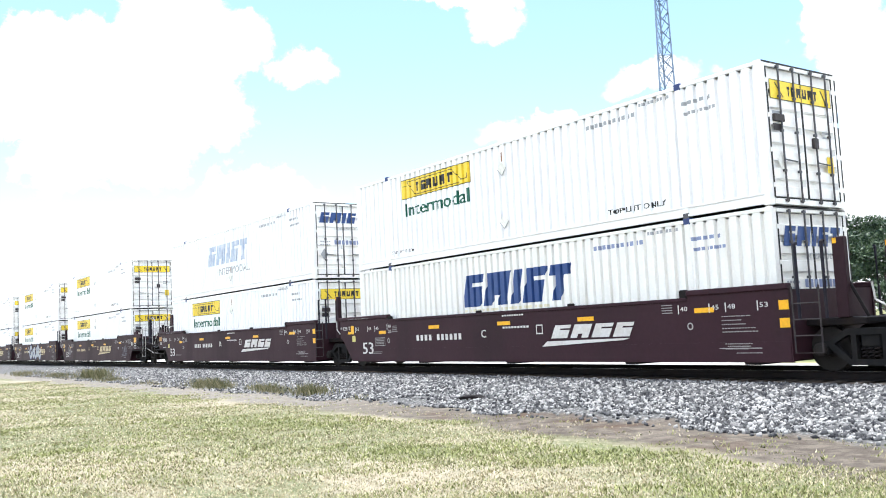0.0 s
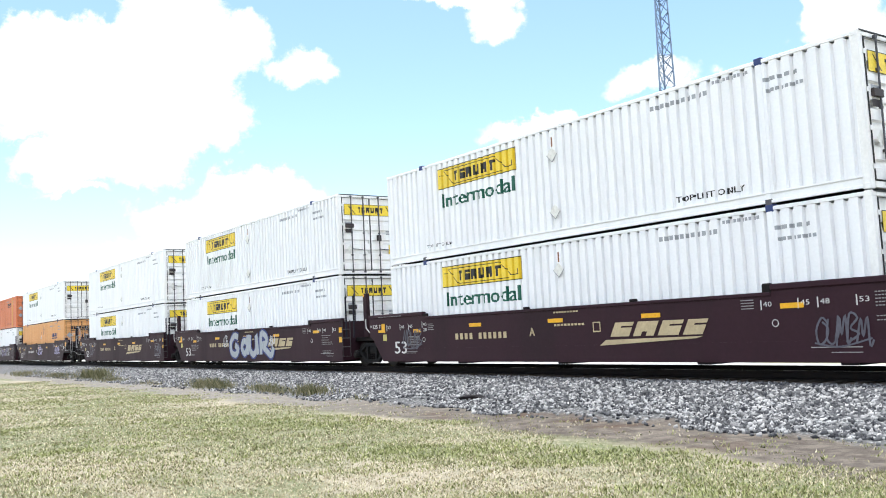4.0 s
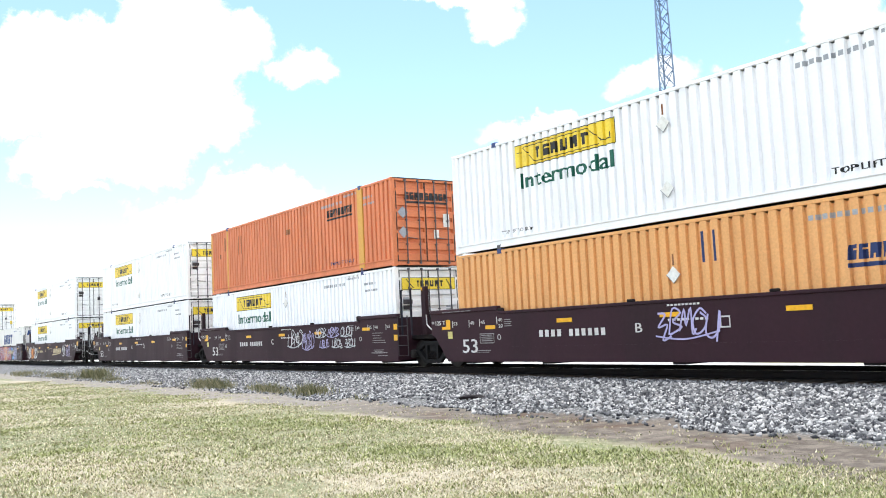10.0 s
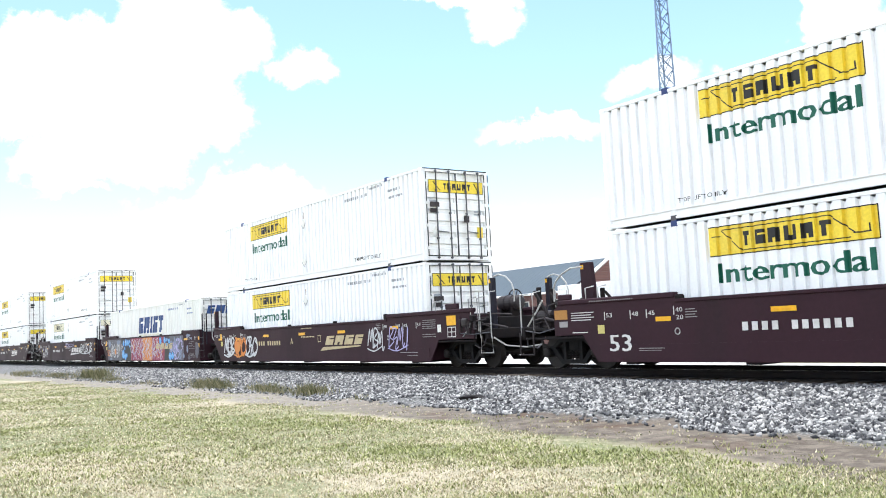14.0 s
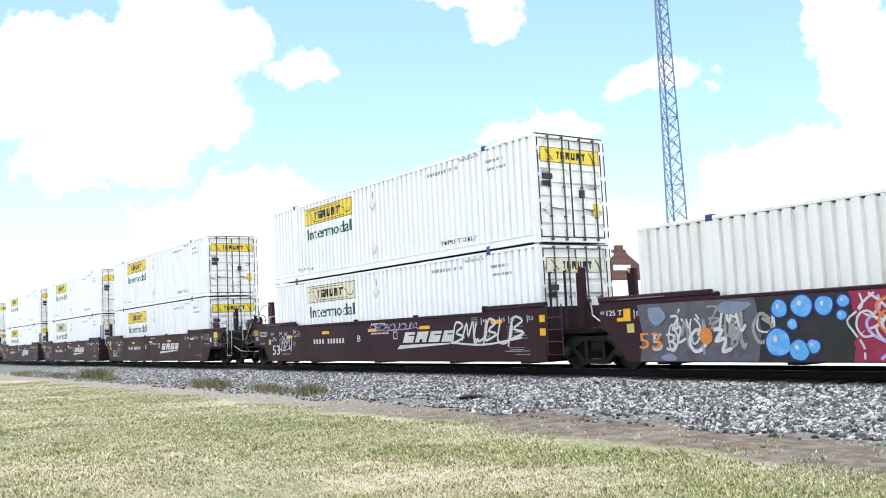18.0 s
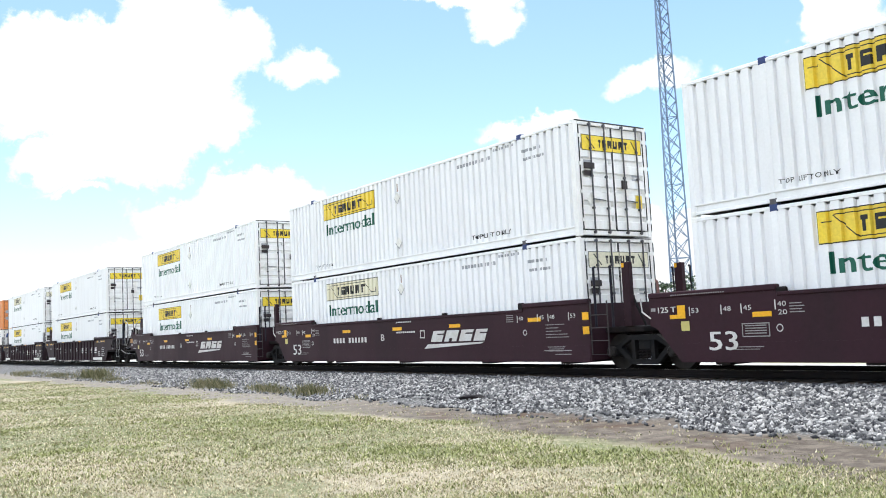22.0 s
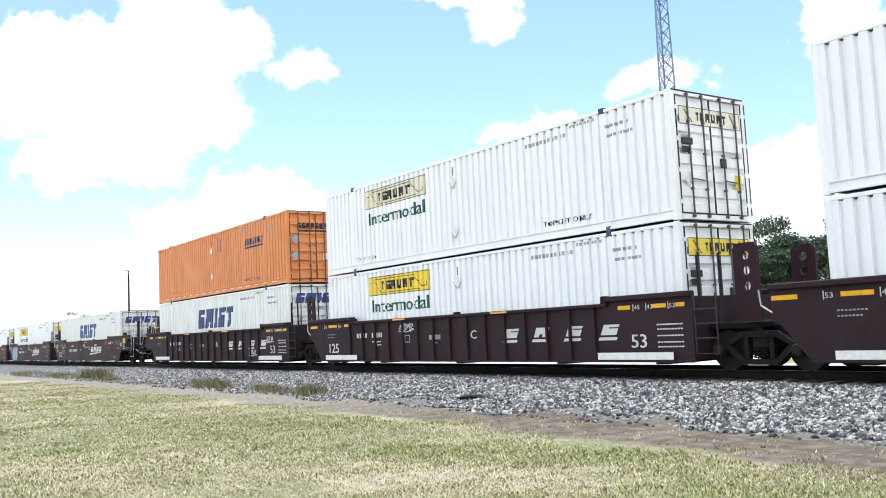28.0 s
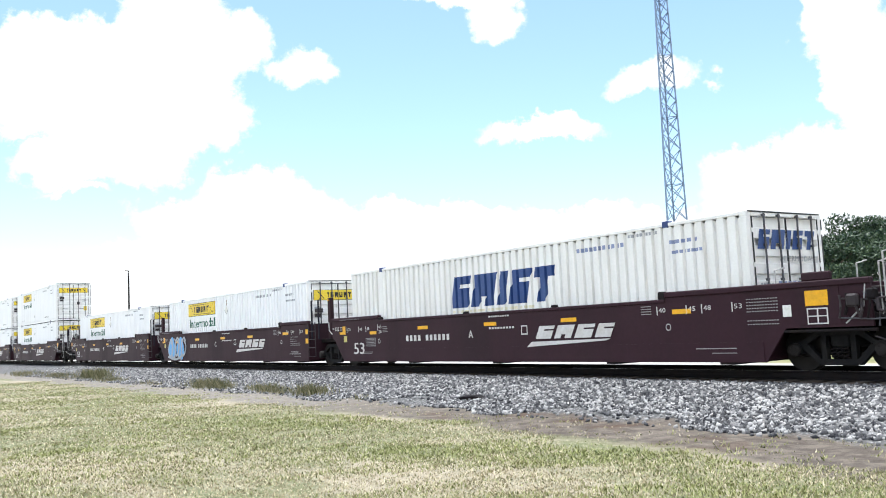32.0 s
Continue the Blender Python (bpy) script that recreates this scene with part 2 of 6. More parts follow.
def corrugated(bm, side):
    xs = [-x for x in RIPPLE_STEPS if 0.14 < x < LEN - 0.14]
    xs = [-0.14] + xs + [-(LEN - 0.14)]
    lo, hi = [], []
    for x in xs:
        y = side * (HALF - 0.012 - ripple(x))
        lo.append(bm.verts.new((x, y, PANEL_Z0)))
        hi.append(bm.verts.new((x, y, PANEL_Z1 - (0.034 if ripple(x) > 0.9 * DEPTH else 0.0))))   # the pressed channels end short of the top rail
    for i in range(len(xs) - 1):
        f = bm.faces.new((lo[i], lo[i + 1], hi[i + 1], hi[i]))
        f.normal_update()
        if f.normal.y * side < 0:
            f.normal_flip()
    return bm


def on_side(bm, proud=0.003):
    """Lays a flat shape on the ribbed near side, bending it over the ribs."""
    xs = [v.co.x for v in bm.verts]
    a, b = min(xs), max(xs)
    for s in RIPPLE_STEPS:
        if a < -s < b:
            bmesh.ops.bisect_plane(bm, geom=bm.verts[:] + bm.edges[:] + bm.faces[:], plane_co=(-s, 0, 0), plane_no=(1, 0, 0))
    for v in bm.verts:
        v.co.y += -(HALF - 0.012 - ripple(v.co.x)) - proud
    return bm


def on_door(bm, proud=0.0):
    """Turns a shape drawn in x and z so that it lies on the door end; its x runs from the near post to the far one."""
    for v in bm.verts:
        v.co = Vector((0.012 + proud - v.co.y, -HALF + v.co.x, v.co.z))
    for f in bm.faces:
        f.normal_update()
        if f.normal.x < 0:
            f.normal_flip()
    return bm


def frame_line(x0, x1, z0, z1, w):
    return [rect(x0, x1, z0, z0 + w), rect(x0, x1, z1 - w, z1), rect(x0, x0 + w, z0 + w, z1 - w), rect(x1 - w, x1, z0 + w, z1 - w)]


def slab_letters(x0, x1, z0, z1, widths, slant, slots):
    """A row of plain slanted blocks, some notched, in place of a brand's name."""
    out = []
    total = sum(widths) + 0.2 * (len(widths) - 1)
    h = z1 - z0
    k = (x1 - x0 - slant * h) / total
    x = x0
    for w, s in zip(widths, slots):
        a, d = x, w * k
        shape = {0: [(0, 0), (1, 0), (1, 1), (0, 1)],
                 1: [(0, 0), (1, 0), (1, 0.62), (0.4, 0.62), (0.4, 0.74), (1, 0.74), (1, 1), (0, 1)],
                 2: [(0.3, 0), (0.72, 0), (0.72, 0.7), (1, 0.7), (1, 1), (0, 1), (0, 0.7), (0.3, 0.7)],
                 3: [(0, 0), (1, 0), (1, 1), (0.66, 1), (0.66, 0.34), (0.36, 0.34), (0.36, 1), (0, 1)],
                 4: [(0, 0), (0.38, 0), (0.38, 0.3), (0.62, 0.3), (0.62, 0), (1, 0), (1, 1), (0, 1)]}[s]
        out.append([(a + fx * d + slant * h * fz, z0 + fz * h) for fx, fz in shape])
        x = a + d + 0.2 * k
    return out


def blocks(outlines, lay, material, parent, label="", name="name_block"):
    """One part for each block of a brand's name."""
    for k, o in enumerate(outlines):
        part(name, lay(flat([o])), material, parent, label if k == 0 else "")


def swift_mark(x0, x1, z0, z1):
    return slab_letters(x0, x1, z0, z1, [1.0, 1.25, 0.42, 0.95, 0.95], 0.26, [1, 4, 0, 1, 2])


def container_base(livery, label):
    c = thing("shipping_container", label, "container", "double-stacked containers on the train")
    side_m = M[{"white": "white", "pale": "white", "swift": "cream", "ghost": "white", "red": "red_orange", "orange": "orange", "light": "light_orange"}[livery]]
    end_m = {"white": M["white_door"], "pale": M["white_door"], "swift": M["cream"], "ghost": M["white_door"]}.get(livery, side_m)
    post_m = M["amber"] if livery == "red" else side_m
    sp = part("side_panel", corrugated(bmesh.new(), -1), side_m, c, "ribbed steel side sheet")
    part("side_panel", corrugated(bmesh.new(), 1), side_m, c)
    # roof with shallow cross ribs
    bm = bmesh.new()
    add_box(bm, -LEN + 0.05, -0.05, -HALF + 0.06, HALF - 0.06, TALL - 0.06, TALL - 0.025)
    for k in range(57):
        x = -0.25 - k * 0.2785
        add_box(bm, x - 0.07, x + 0.07, -HALF + 0.10, HALF - 0.10, TALL - 0.025, TALL - 0.004)
    part("roof", bm, side_m, c)
    part("floor", box(-LEN + 0.05, -0.05, -HALF + 0.06, HALF - 0.06, 0.06, 0.2), M["steel"], c)
    part("front_wall", box(-LEN + 0.02, -LEN + 0.06, -HALF + 0.14, HALF - 0.14, 0.2, TALL - 0.08), side_m, c)
    for y in (-1, 1):
        y0, y1 = sorted((y * HALF, y * (HALF - 0.09)))
        part("top_rail", box(-LEN + 0.12, -0.12, y0, y1, PANEL_Z1, TALL - 0.012, 0.01), side_m, c)
        ring = [(HALF - 0.09, 0.03), (HALF + 0.004, 0.03), (HALF + 0.004, 0.075), (HALF - 0.022, 0.09), (HALF - 0.022, 0.20), (HALF + 0.012, 0.222), (HALF + 0.012, 0.252), (HALF - 0.05, 0.262), (HALF - 0.09, 0.262)]
        bm = bmesh.new()
        ends = [[bm.verts.new((x, y * p, z)) for p, z in ring] for x in (-LEN + 0.12, -0.12)]
        for i in range(len(ring)):
            j = (i + 1) % len(ring)
            bm.faces.new((ends[0][i], ends[1][i], ends[1][j], ends[0][j]))
        bmesh.ops.recalc_face_normals(bm, faces=bm.faces[:])
        part("bottom_rail", bm, side_m, c)
        for x in (-LEN, -0.15):
            part("corner_post", box(x, x + 0.15, *sorted((y * HALF, y * (HALF - 0.15))), 0.1, TALL - 0.1, 0.012), post_m if x < -1 else end_m, c)
            for z in (0.0, TALL - 0.115):
                part("corner_casting", box(x - 0.002, x + 0.152, *sorted((y * (HALF + 0.004), y * (HALF - 0.15))), z, z + 0.115, 0.012), end_m, c)
        for x in (-2.08, -LEN + 2.0):
            wide = 0.17 if livery == "red" and x > -5 else 0.07
            part("lifting_post", box(x - wide, x + wide, *sorted((y * (HALF + 0.002), y * (HALF - 0.06))), 0.03, TALL - 0.03, 0.01), post_m, c)
            part("lifting_casting", box(x - 0.09, x + 0.09, *sorted((y * (HALF + 0.006), y * (HALF - 0.15))), TALL - 0.12, TALL + 0.03, 0.012), M["blue_box"], c)
            part("lifting_casting", box(x - 0.08, x + 0.08, *sorted((y * (HALF + 0.006), y * (HALF - 0.15))), -0.02, 0.11, 0.012), M["rod"], c)
    # the door end
    part("door_header", box(-0.13, 0.004, -HALF + 0.15, HALF - 0.15, TALL - 0.11, TALL - 0.03, 0.01), end_m, c)
    part("header_strip", box(-0.10, 0.012, -HALF + 0.05, HALF - 0.05, TALL - 0.029, TALL - 0.002), M["gasket"], c, "dark drip strip over the doors")
    part("door_sill", box(-0.13, 0.006, -HALF + 0.15, HALF - 0.15, 0.02, 0.14, 0.01), end_m, c)
    for k in (0, 1):
        y0 = -HALF + 0.155 + k * 1.145
        prof = [(-0.075, 0.15)]
        for z in (0.28, 0.64, 1.0, 1.36, 1.72, 2.08, 2.44):
            prof += [(-0.075, z - 0.125), (0.0, z - 0.10), (0.0, z + 0.10), (-0.075, z + 0.125)]
        prof += [(-0.075, TALL - 0.12)]
        bm = bmesh.new()
        cols = []
        for yy, lift in ((y0, 0.0), (y0 + 0.05, 0.0), (y0 + 0.07, 1.0), (y0 + 1.065, 1.0), (y0 + 1.085, 0.0), (y0 + 1.135, 0.0)):
            cols.append([bm.verts.new((px * lift if lift else 0.003, yy, pz)) for px, pz in prof])
        for ca, cb in zip(cols, cols[1:]):
            for i in range(len(prof) - 1):
                bm.faces.new((ca[i], cb[i], cb[i + 1], ca[i + 1]))
        leaf = part("door", bm, end_m, c, "steel door leaf with pressed ribs")
        part("gasket", tube([(0.006, y0 + 0.012, 0.16), (0.006, y0 + 0.012, TALL - 0.13), (0.006, y0 + 1.123, TALL - 0.13), (0.006, y0 + 1.123, 0.16), (0.006, y0 + 0.012, 0.16)], 0.014, 4), M["gasket"], leaf, "black rubber gasket")
        for yy in (y0 + 0.36, y0 + 0.86):
            rod = tube([(0.045, yy, 0.06), (0.045, yy, TALL - 0.05)], 0.022, 6)
            for z in (0.1, 0.7, 1.5, 2.2, TALL - 0.09):
                add_box(rod, 0.004, 0.06, yy - 0.035, yy + 0.035, z - 0.025, z + 0.025)
            part("lock_rod", rod, M["rod"], leaf, "dark locking bar")
        part("door_handle", tube([(0.06, y0 + 0.36, 0.92), (0.075, y0 + 0.75, 0.89)], 0.016), M["rod"], leaf)
        for z in (0.4, 1.1, 1.8, 2.5):
            yy = y0 - 0.01 if k == 0 else y0 + 1.14
            part("hinge", box(-0.01, 0.02, yy - 0.03, yy + 0.03, z - 0.045, z + 0.045), end_m, leaf)
    seals = bmesh.new()
    for y0, wide in ((-HALF + 0.148, 0.012), (HALF - 0.165, 0.022), (HALF - 0.02, 0.026)):
        for z0, z1 in ((0.16, 0.35), (0.45, 1.05), (1.15, 1.75), (1.85, 2.45), (2.55, TALL - 0.12)):
            add_box(seals, 0.002, 0.014, y0, y0 + wide, z0, z1)
    stuff_part("edge_seal", seals, M["gasket"], c)
    # stencils that every livery carries
    for x0, x1, z0, z1, n in ((-2.0, -1.2, 2.42, 2.5, 5), (-1.95, -1.1, 2.2, 2.27, 8), (-4.9, -3.3, 2.5, 2.6, 11)):
        stuff_part("stencil", on_side(flat(row_of_bars(x0, x1, z0, z1, n))), M["blue_mark" if livery == "swift" else "grey_mark"], c)
    stuff_part("stencil", on_side(flat(row_of_bars(-3.2, -2.3, 2.68, 2.75, 10))), M["grey_mark"], c)
    return c


def yellow_mark(c, film, rel_z):
    """The yellow name panel with black name blocks, and the green word below it."""
    x0, x1, z0, z1 = -LEN + 2.84, -LEN + 6.54, rel_z - 0.02, rel_z + 0.60
    plate = part("name_panel", on_side(flat([rect(x0, x1, z0, z1)]), 0.003), M[film], c, "yellow name panel" if film == "yellow" else "bleached name panel")
    lines = frame_line(x0, x1, z0, z1, 0.022)
    lines += [[(x0 + 0.35, z1 - 0.1), (x0 + 0.38, z1 - 0.1), (x0 + 0.83, z0 + 0.08), (x0 + 0.8, z0 + 0.08)],
              rect(x0 + 0.8, x1 - 0.55, z0 + 0.07, z0 + 0.09), rect(x0 + 0.38, x1 - 0.95, z1 - 0.1, z1 - 0.08),
              [(x1 - 0.98, z1 - 0.09), (x1 - 0.94, z1 - 0.09), (x1 - 0.42, z0 + 0.14), (x1 - 0.46, z0 + 0.14)],
              rect(x1 - 0.5, x1 - 0.16, z0 + 0.14, z0 + 0.165), rect(x1 - 0.2, x1 - 0.17, z0 + 0.16, z0 + 0.3), rect(x0 + 0.12, x0 + 0.34, z1 - 0.22, z1 - 0.2)]
    stuff_part("panel_line", on_side(flat(lines), 0.005), M["black"], plate)
    marks = slab_letters(x0 + 0.86, x1 - 0.95, z0 + 0.16, z1 - 0.17, [0.34, 0.5, 0.55, 0.55, 0.55, 0.5], 0.0, [2, 1, 4, 3, 4, 2])
    blocks(marks, lambda bm: on_side(bm, 0.006), M["black"], plate, "")
    word = words("Intermodal", x0 + 0.22, x1 - 0.16, rel_z - 0.57, 0.43)
    thicken(word, 0.035)
    stuff_part("lettering", on_side(word, 0.004), M["green"], c, "dark green word Intermodal")


def diamonds(c, zs):
    x = -LEN + 7.97
    for z in zs:
        bm = flat([[(x - 0.19, z), (x, z - 0.19), (x + 0.19, z), (x, z + 0.19)]])
        for v in bm.verts:
            v.co.y -= HALF + 0.012
        d = part("placard_holder", bm, M["placard"], c, "diamond placard holder")
        part("holder_rim", tube([(x - 0.19, -HALF - 0.016, z), (x, -HALF - 0.016, z - 0.19), (x + 0.19, -HALF - 0.016, z)], 0.01, 4), M["grey_mark"], d)
    part("stain", on_side(flat([rect(x - 0.03, x + 0.02, zs[0] + 0.2, zs[0] + 0.45)])), M["rust"], c)


def top_lift(c, m, both=True):
    stuff_part("lettering", on_side(thicken(words("TOP LIFT ONLY", -4.35, -2.6, 0.36, 0.13), 0.014)), m, c)
    if both:
        stuff_part("lettering", on_side(words("TOP LIFT ONLY", -LEN + 2.15, -LEN + 3.4, 0.36, 0.1)), m, c)


def door_marks(c, livery):
    if livery in ("white", "pale"):
        z0, z1 = 2.14, 2.54
        d = part("door_panel", on_door(flat([rect(0.24, 2.36, z0, z1)]), 0.001), M["yellow" if livery == "white" else "pale"], c, "yellow name panel across the doors")
        blocks(slab_letters(0.82, 1.86, z0 + 0.1, z1 - 0.1, [0.34, 0.5, 0.55, 0.55, 0.55, 0.5], 0.0, [2, 1, 4, 3, 4, 2]), lambda bm: on_door(bm, 0.004), M["black"], d, "")
        stuff_part("panel_line", on_door(flat(frame_line(0.24, 2.36, z0, z1, 0.015) + [[(0.4, z1 - 0.06), (0.44, z1 - 0.06), (0.7, z0 + 0.06), (0.66, z0 + 0.06)], [(1.98, z1 - 0.06), (2.02, z1 - 0.06), (2.2, z0 + 0.06), (2.16, z0 + 0.06)]]), 0.004), M["black"], d)
        stuff_part("door_sticker", on_door(flat([rect(0.27, 0.56, 1.50, 1.64)]), 0.002), M["dark_iron"], c)
        part("lock_box", box(0.0, 0.07, -HALF + 0.27, -HALF + 0.6, 1.68, 1.83, 0.012), M["dark_iron"], c, "dark lock box on the door")
        part("lock_box", box(0.0, 0.06, -HALF + 1.56, -HALF + 1.74, 1.22, 1.44, 0.012), M["dark_iron"], c)
        stuff_part("door_sticker", on_door(flat([rect(2.05, 2.28, 0.74, 1.08)]), 0.002), M["yellow"], c, "yellow warning sticker")
        stuff_part("door_sticker", on_door(flat([rect(0.26, 0.55, 1.83, 1.9), rect(1.95, 2.25, 1.55, 1.6), rect(1.95, 2.2, 1.46, 1.5)]), 0.002), M["grey_mark"], c)
        part("placard_holder", on_door(flat([[(0.3, 0.92), (0.46, 0.76), (0.62, 0.92), (0.46, 1.08)]]), 0.004), M["placard"], c)
    elif livery in ("swift", "ghost"):
        blocks(swift_mark(0.28, 2.3, 2.12, 2.52), lambda bm: on_door(bm, 0.003), M["blue"], c, "blue brand blocks across the doors")
        stuff_part("lettering", on_door(words("INTERMODAL", 1.0, 2.2, 1.87, 0.12), 0.003), M["grey_mark"], c)
        stuff_part("door_sticker", on_door(flat(row_of_bars(0.9, 2.2, 1.3, 1.46, 8)), 0.003), M["blue_mark"], c)
        stuff_part("door_sticker", on_door(flat(row_of_bars(0.3, 0.75, 1.38, 1.43, 5) + row_of_bars(0.3, 0.75, 1.26, 1.31, 5)), 0.003), M["grey_mark"], c)
        if livery == "ghost":
            part("placard_holder", on_door(flat([[(0.3, 0.92), (0.46, 0.7), (0.62, 0.92), (0.46, 1.14)]]), 0.004), M["grey_mark"], c)
    else:
        blocks(slab_letters(0.5, 2.2, 2.18, 2.42, [0.8] * 9, 0.0, [1, 1, 4, 4, 1, 0, 4, 1, 4]) + [rect(0.5, 2.2, 2.06, 2.13)], lambda bm: on_door(bm, 0.003), M["black"], c, "dark brand blocks across the doors")
        part("placard_holder", on_door(flat([[(0.2, 1.1), (0.4, 0.9), (0.6, 1.1), (0.4, 1.3)], [(0.2, 1.75), (0.4, 1.55), (0.6, 1.75), (0.4, 1.95)]]), 0.004), M["grey_mark"], c)
        stuff_part("door_sticker", on_door(flat([rect(2.0, 2.25, 1.3, 1.75), rect(1.6, 1.8, 0.9, 1.2)]), 0.003), M["placard"], c)


LABELS = {
    "white": "white ribbed container with yellow panel and green lettering",
    "pale": "white ribbed container with bleached name panel and green lettering",
    "swift": "cream ribbed container with large blue brand blocks",
    "ghost": "white ribbed container with flaking pale blue brand blocks",
    "red": "faded red-orange ribbed container with amber lifting posts",
    "orange": "orange ribbed container with dark brand blocks",
    "light": "light orange ribbed container with dark brand blocks",
}


def make_container(livery):
    c = container_base(livery, LABELS[livery])
    if livery in ("white", "pale"):
        yellow_mark(c, "yellow" if livery == "white" else "pale", 2.05)
        diamonds(c, (2.15, 0.7))
        top_lift(c, M["black"])
    elif livery == "swift":
        blocks(swift_mark(-10.28, -5.7, 1.4, 2.3), lambda bm: on_side(bm, 0.004), M["blue"], c, "large blue brand blocks")
        stuff_part("stencil", on_side(flat(row_of_bars(-10.2, -6.6, 1.26, 1.33, 18))), M["pale"], c)
    elif livery == "ghost":
        blocks(swift_mark(-11.0, -6.2, 1.35, 2.25), lambda bm: on_side(bm, 0.004), M["faded_blue"], c, "flaking pale blue brand blocks")
        stuff_part("lettering", on_side(words("INTERMODAL", -9.7, -6.1, 0.85, 0.32), 0.004), M["grey_mark"], c)
        diamonds(c, (0.7,))
    elif livery == "red":
        blocks(slab_letters(-4.5, -2.62, 2.12, 2.38, [0.8] * 9, 0.12, [1, 1, 4, 4, 1, 0, 4, 1, 4]) + [rect(-4.5, -2.62, 2.0, 2.07)], lambda bm: on_side(bm, 0.004), M["black"], c, "dark brand blocks")
        stuff_part("stencil", on_side(flat([rect(-8.0, -7.6, 1.9, 2.1)])), M["rust"], c)
        stuff_part("stencil", on_side(flat([rect(-14.5, -14.42, 1.9, 2.5), rect(-12.9, -12.83, 1.6, 2.4), rect(-12.6, -12.53, 1.6, 2.4), rect(-15.1, -15.0, 1.6, 1.8)])), M["rust"], c)
        top_lift(c, M["navy"], False)
    else:
        z = 1.9 if livery == "orange" else 1.7
        blocks(slab_letters(-4.2, -2.3, z, z + 0.27, [0.8] * 9, 0.12, [1, 1, 4, 4, 1, 0, 4, 1, 4]) + [rect(-4.2, -2.3, z - 0.14, z - 0.06)], lambda bm: on_side(bm, 0.004), M["navy"], c, "dark brand blocks")
        diamonds(c, (2.05, 0.85) if livery == "orange" else (1.75,))
        stuff_part("stencil", on_side(flat([rect(-7.4, -7.33, 1.95, 2.6), rect(-7.1, -7.04, 1.95, 2.6)])), M["navy"], c)
        top_lift(c, M["navy"], livery == "orange")
        if livery == "orange":
            stuff_part("stencil", flat([rect(-LEN + 1.2 + 0.9 * k, -LEN + 1.6 + 0.9 * k, 0.13, 0.17) for k in range(16)], -HALF - 0.004), M["placard"], c, "row of white reflective strips")
    door_marks(c, livery)
    return c


CONTAINERS = {}


def place_container(livery, at):
    if livery not in CONTAINERS:
        CONTAINERS[livery] = make_container(livery)
        ob = CONTAINERS[livery]
        ob.matrix_basis = pose(*at)
    else:
        ob = copy_thing(CONTAINERS[livery], pose(*at))
    return ob

# ---- the ground: lawn, dirt path, ballast bank, pale yard beyond; one sheet to the horizon ----
LAWN_Z = -0.65


def ground_z(x, y):
    """Height of the ground sheet."""
    if y < 11.7:
        z = LAWN_Z
    elif y < 14.7:
        z = LAWN_Z + (y - 11.7) / 3.0 * 0.42
    elif y < 18.4:
        z = LAWN_Z + 0.42
    elif y < 20.4:
        z = LAWN_Z + 0.42 - (y - 18.4) / 2.0 * 0.36
    else:
        z = LAWN_Z + 0.06
    near = max(0.0, 1 - abs(x + 20) / 90)
    if y < 11.7:
        z += near * (0.05 * noise.noise((x * 0.25, y * 0.25, 3.0)) + 0.02 * noise.noise((x * 1.3, y * 1.3, 7.0)))
    return z


def edges(lo, hi, step_at):
    out, v = [lo], lo
    while v < hi:
        ahead = min(hi, v + step_at(v))
        v = min([b for b in (-140, -60, -30, -2, 20, 22, 60) if v < b] + [ahead]) if any(v < b < ahead for b in (-140, -60, -30, -2, 20, 22, 60)) else ahead
        out.append(v)
    return out


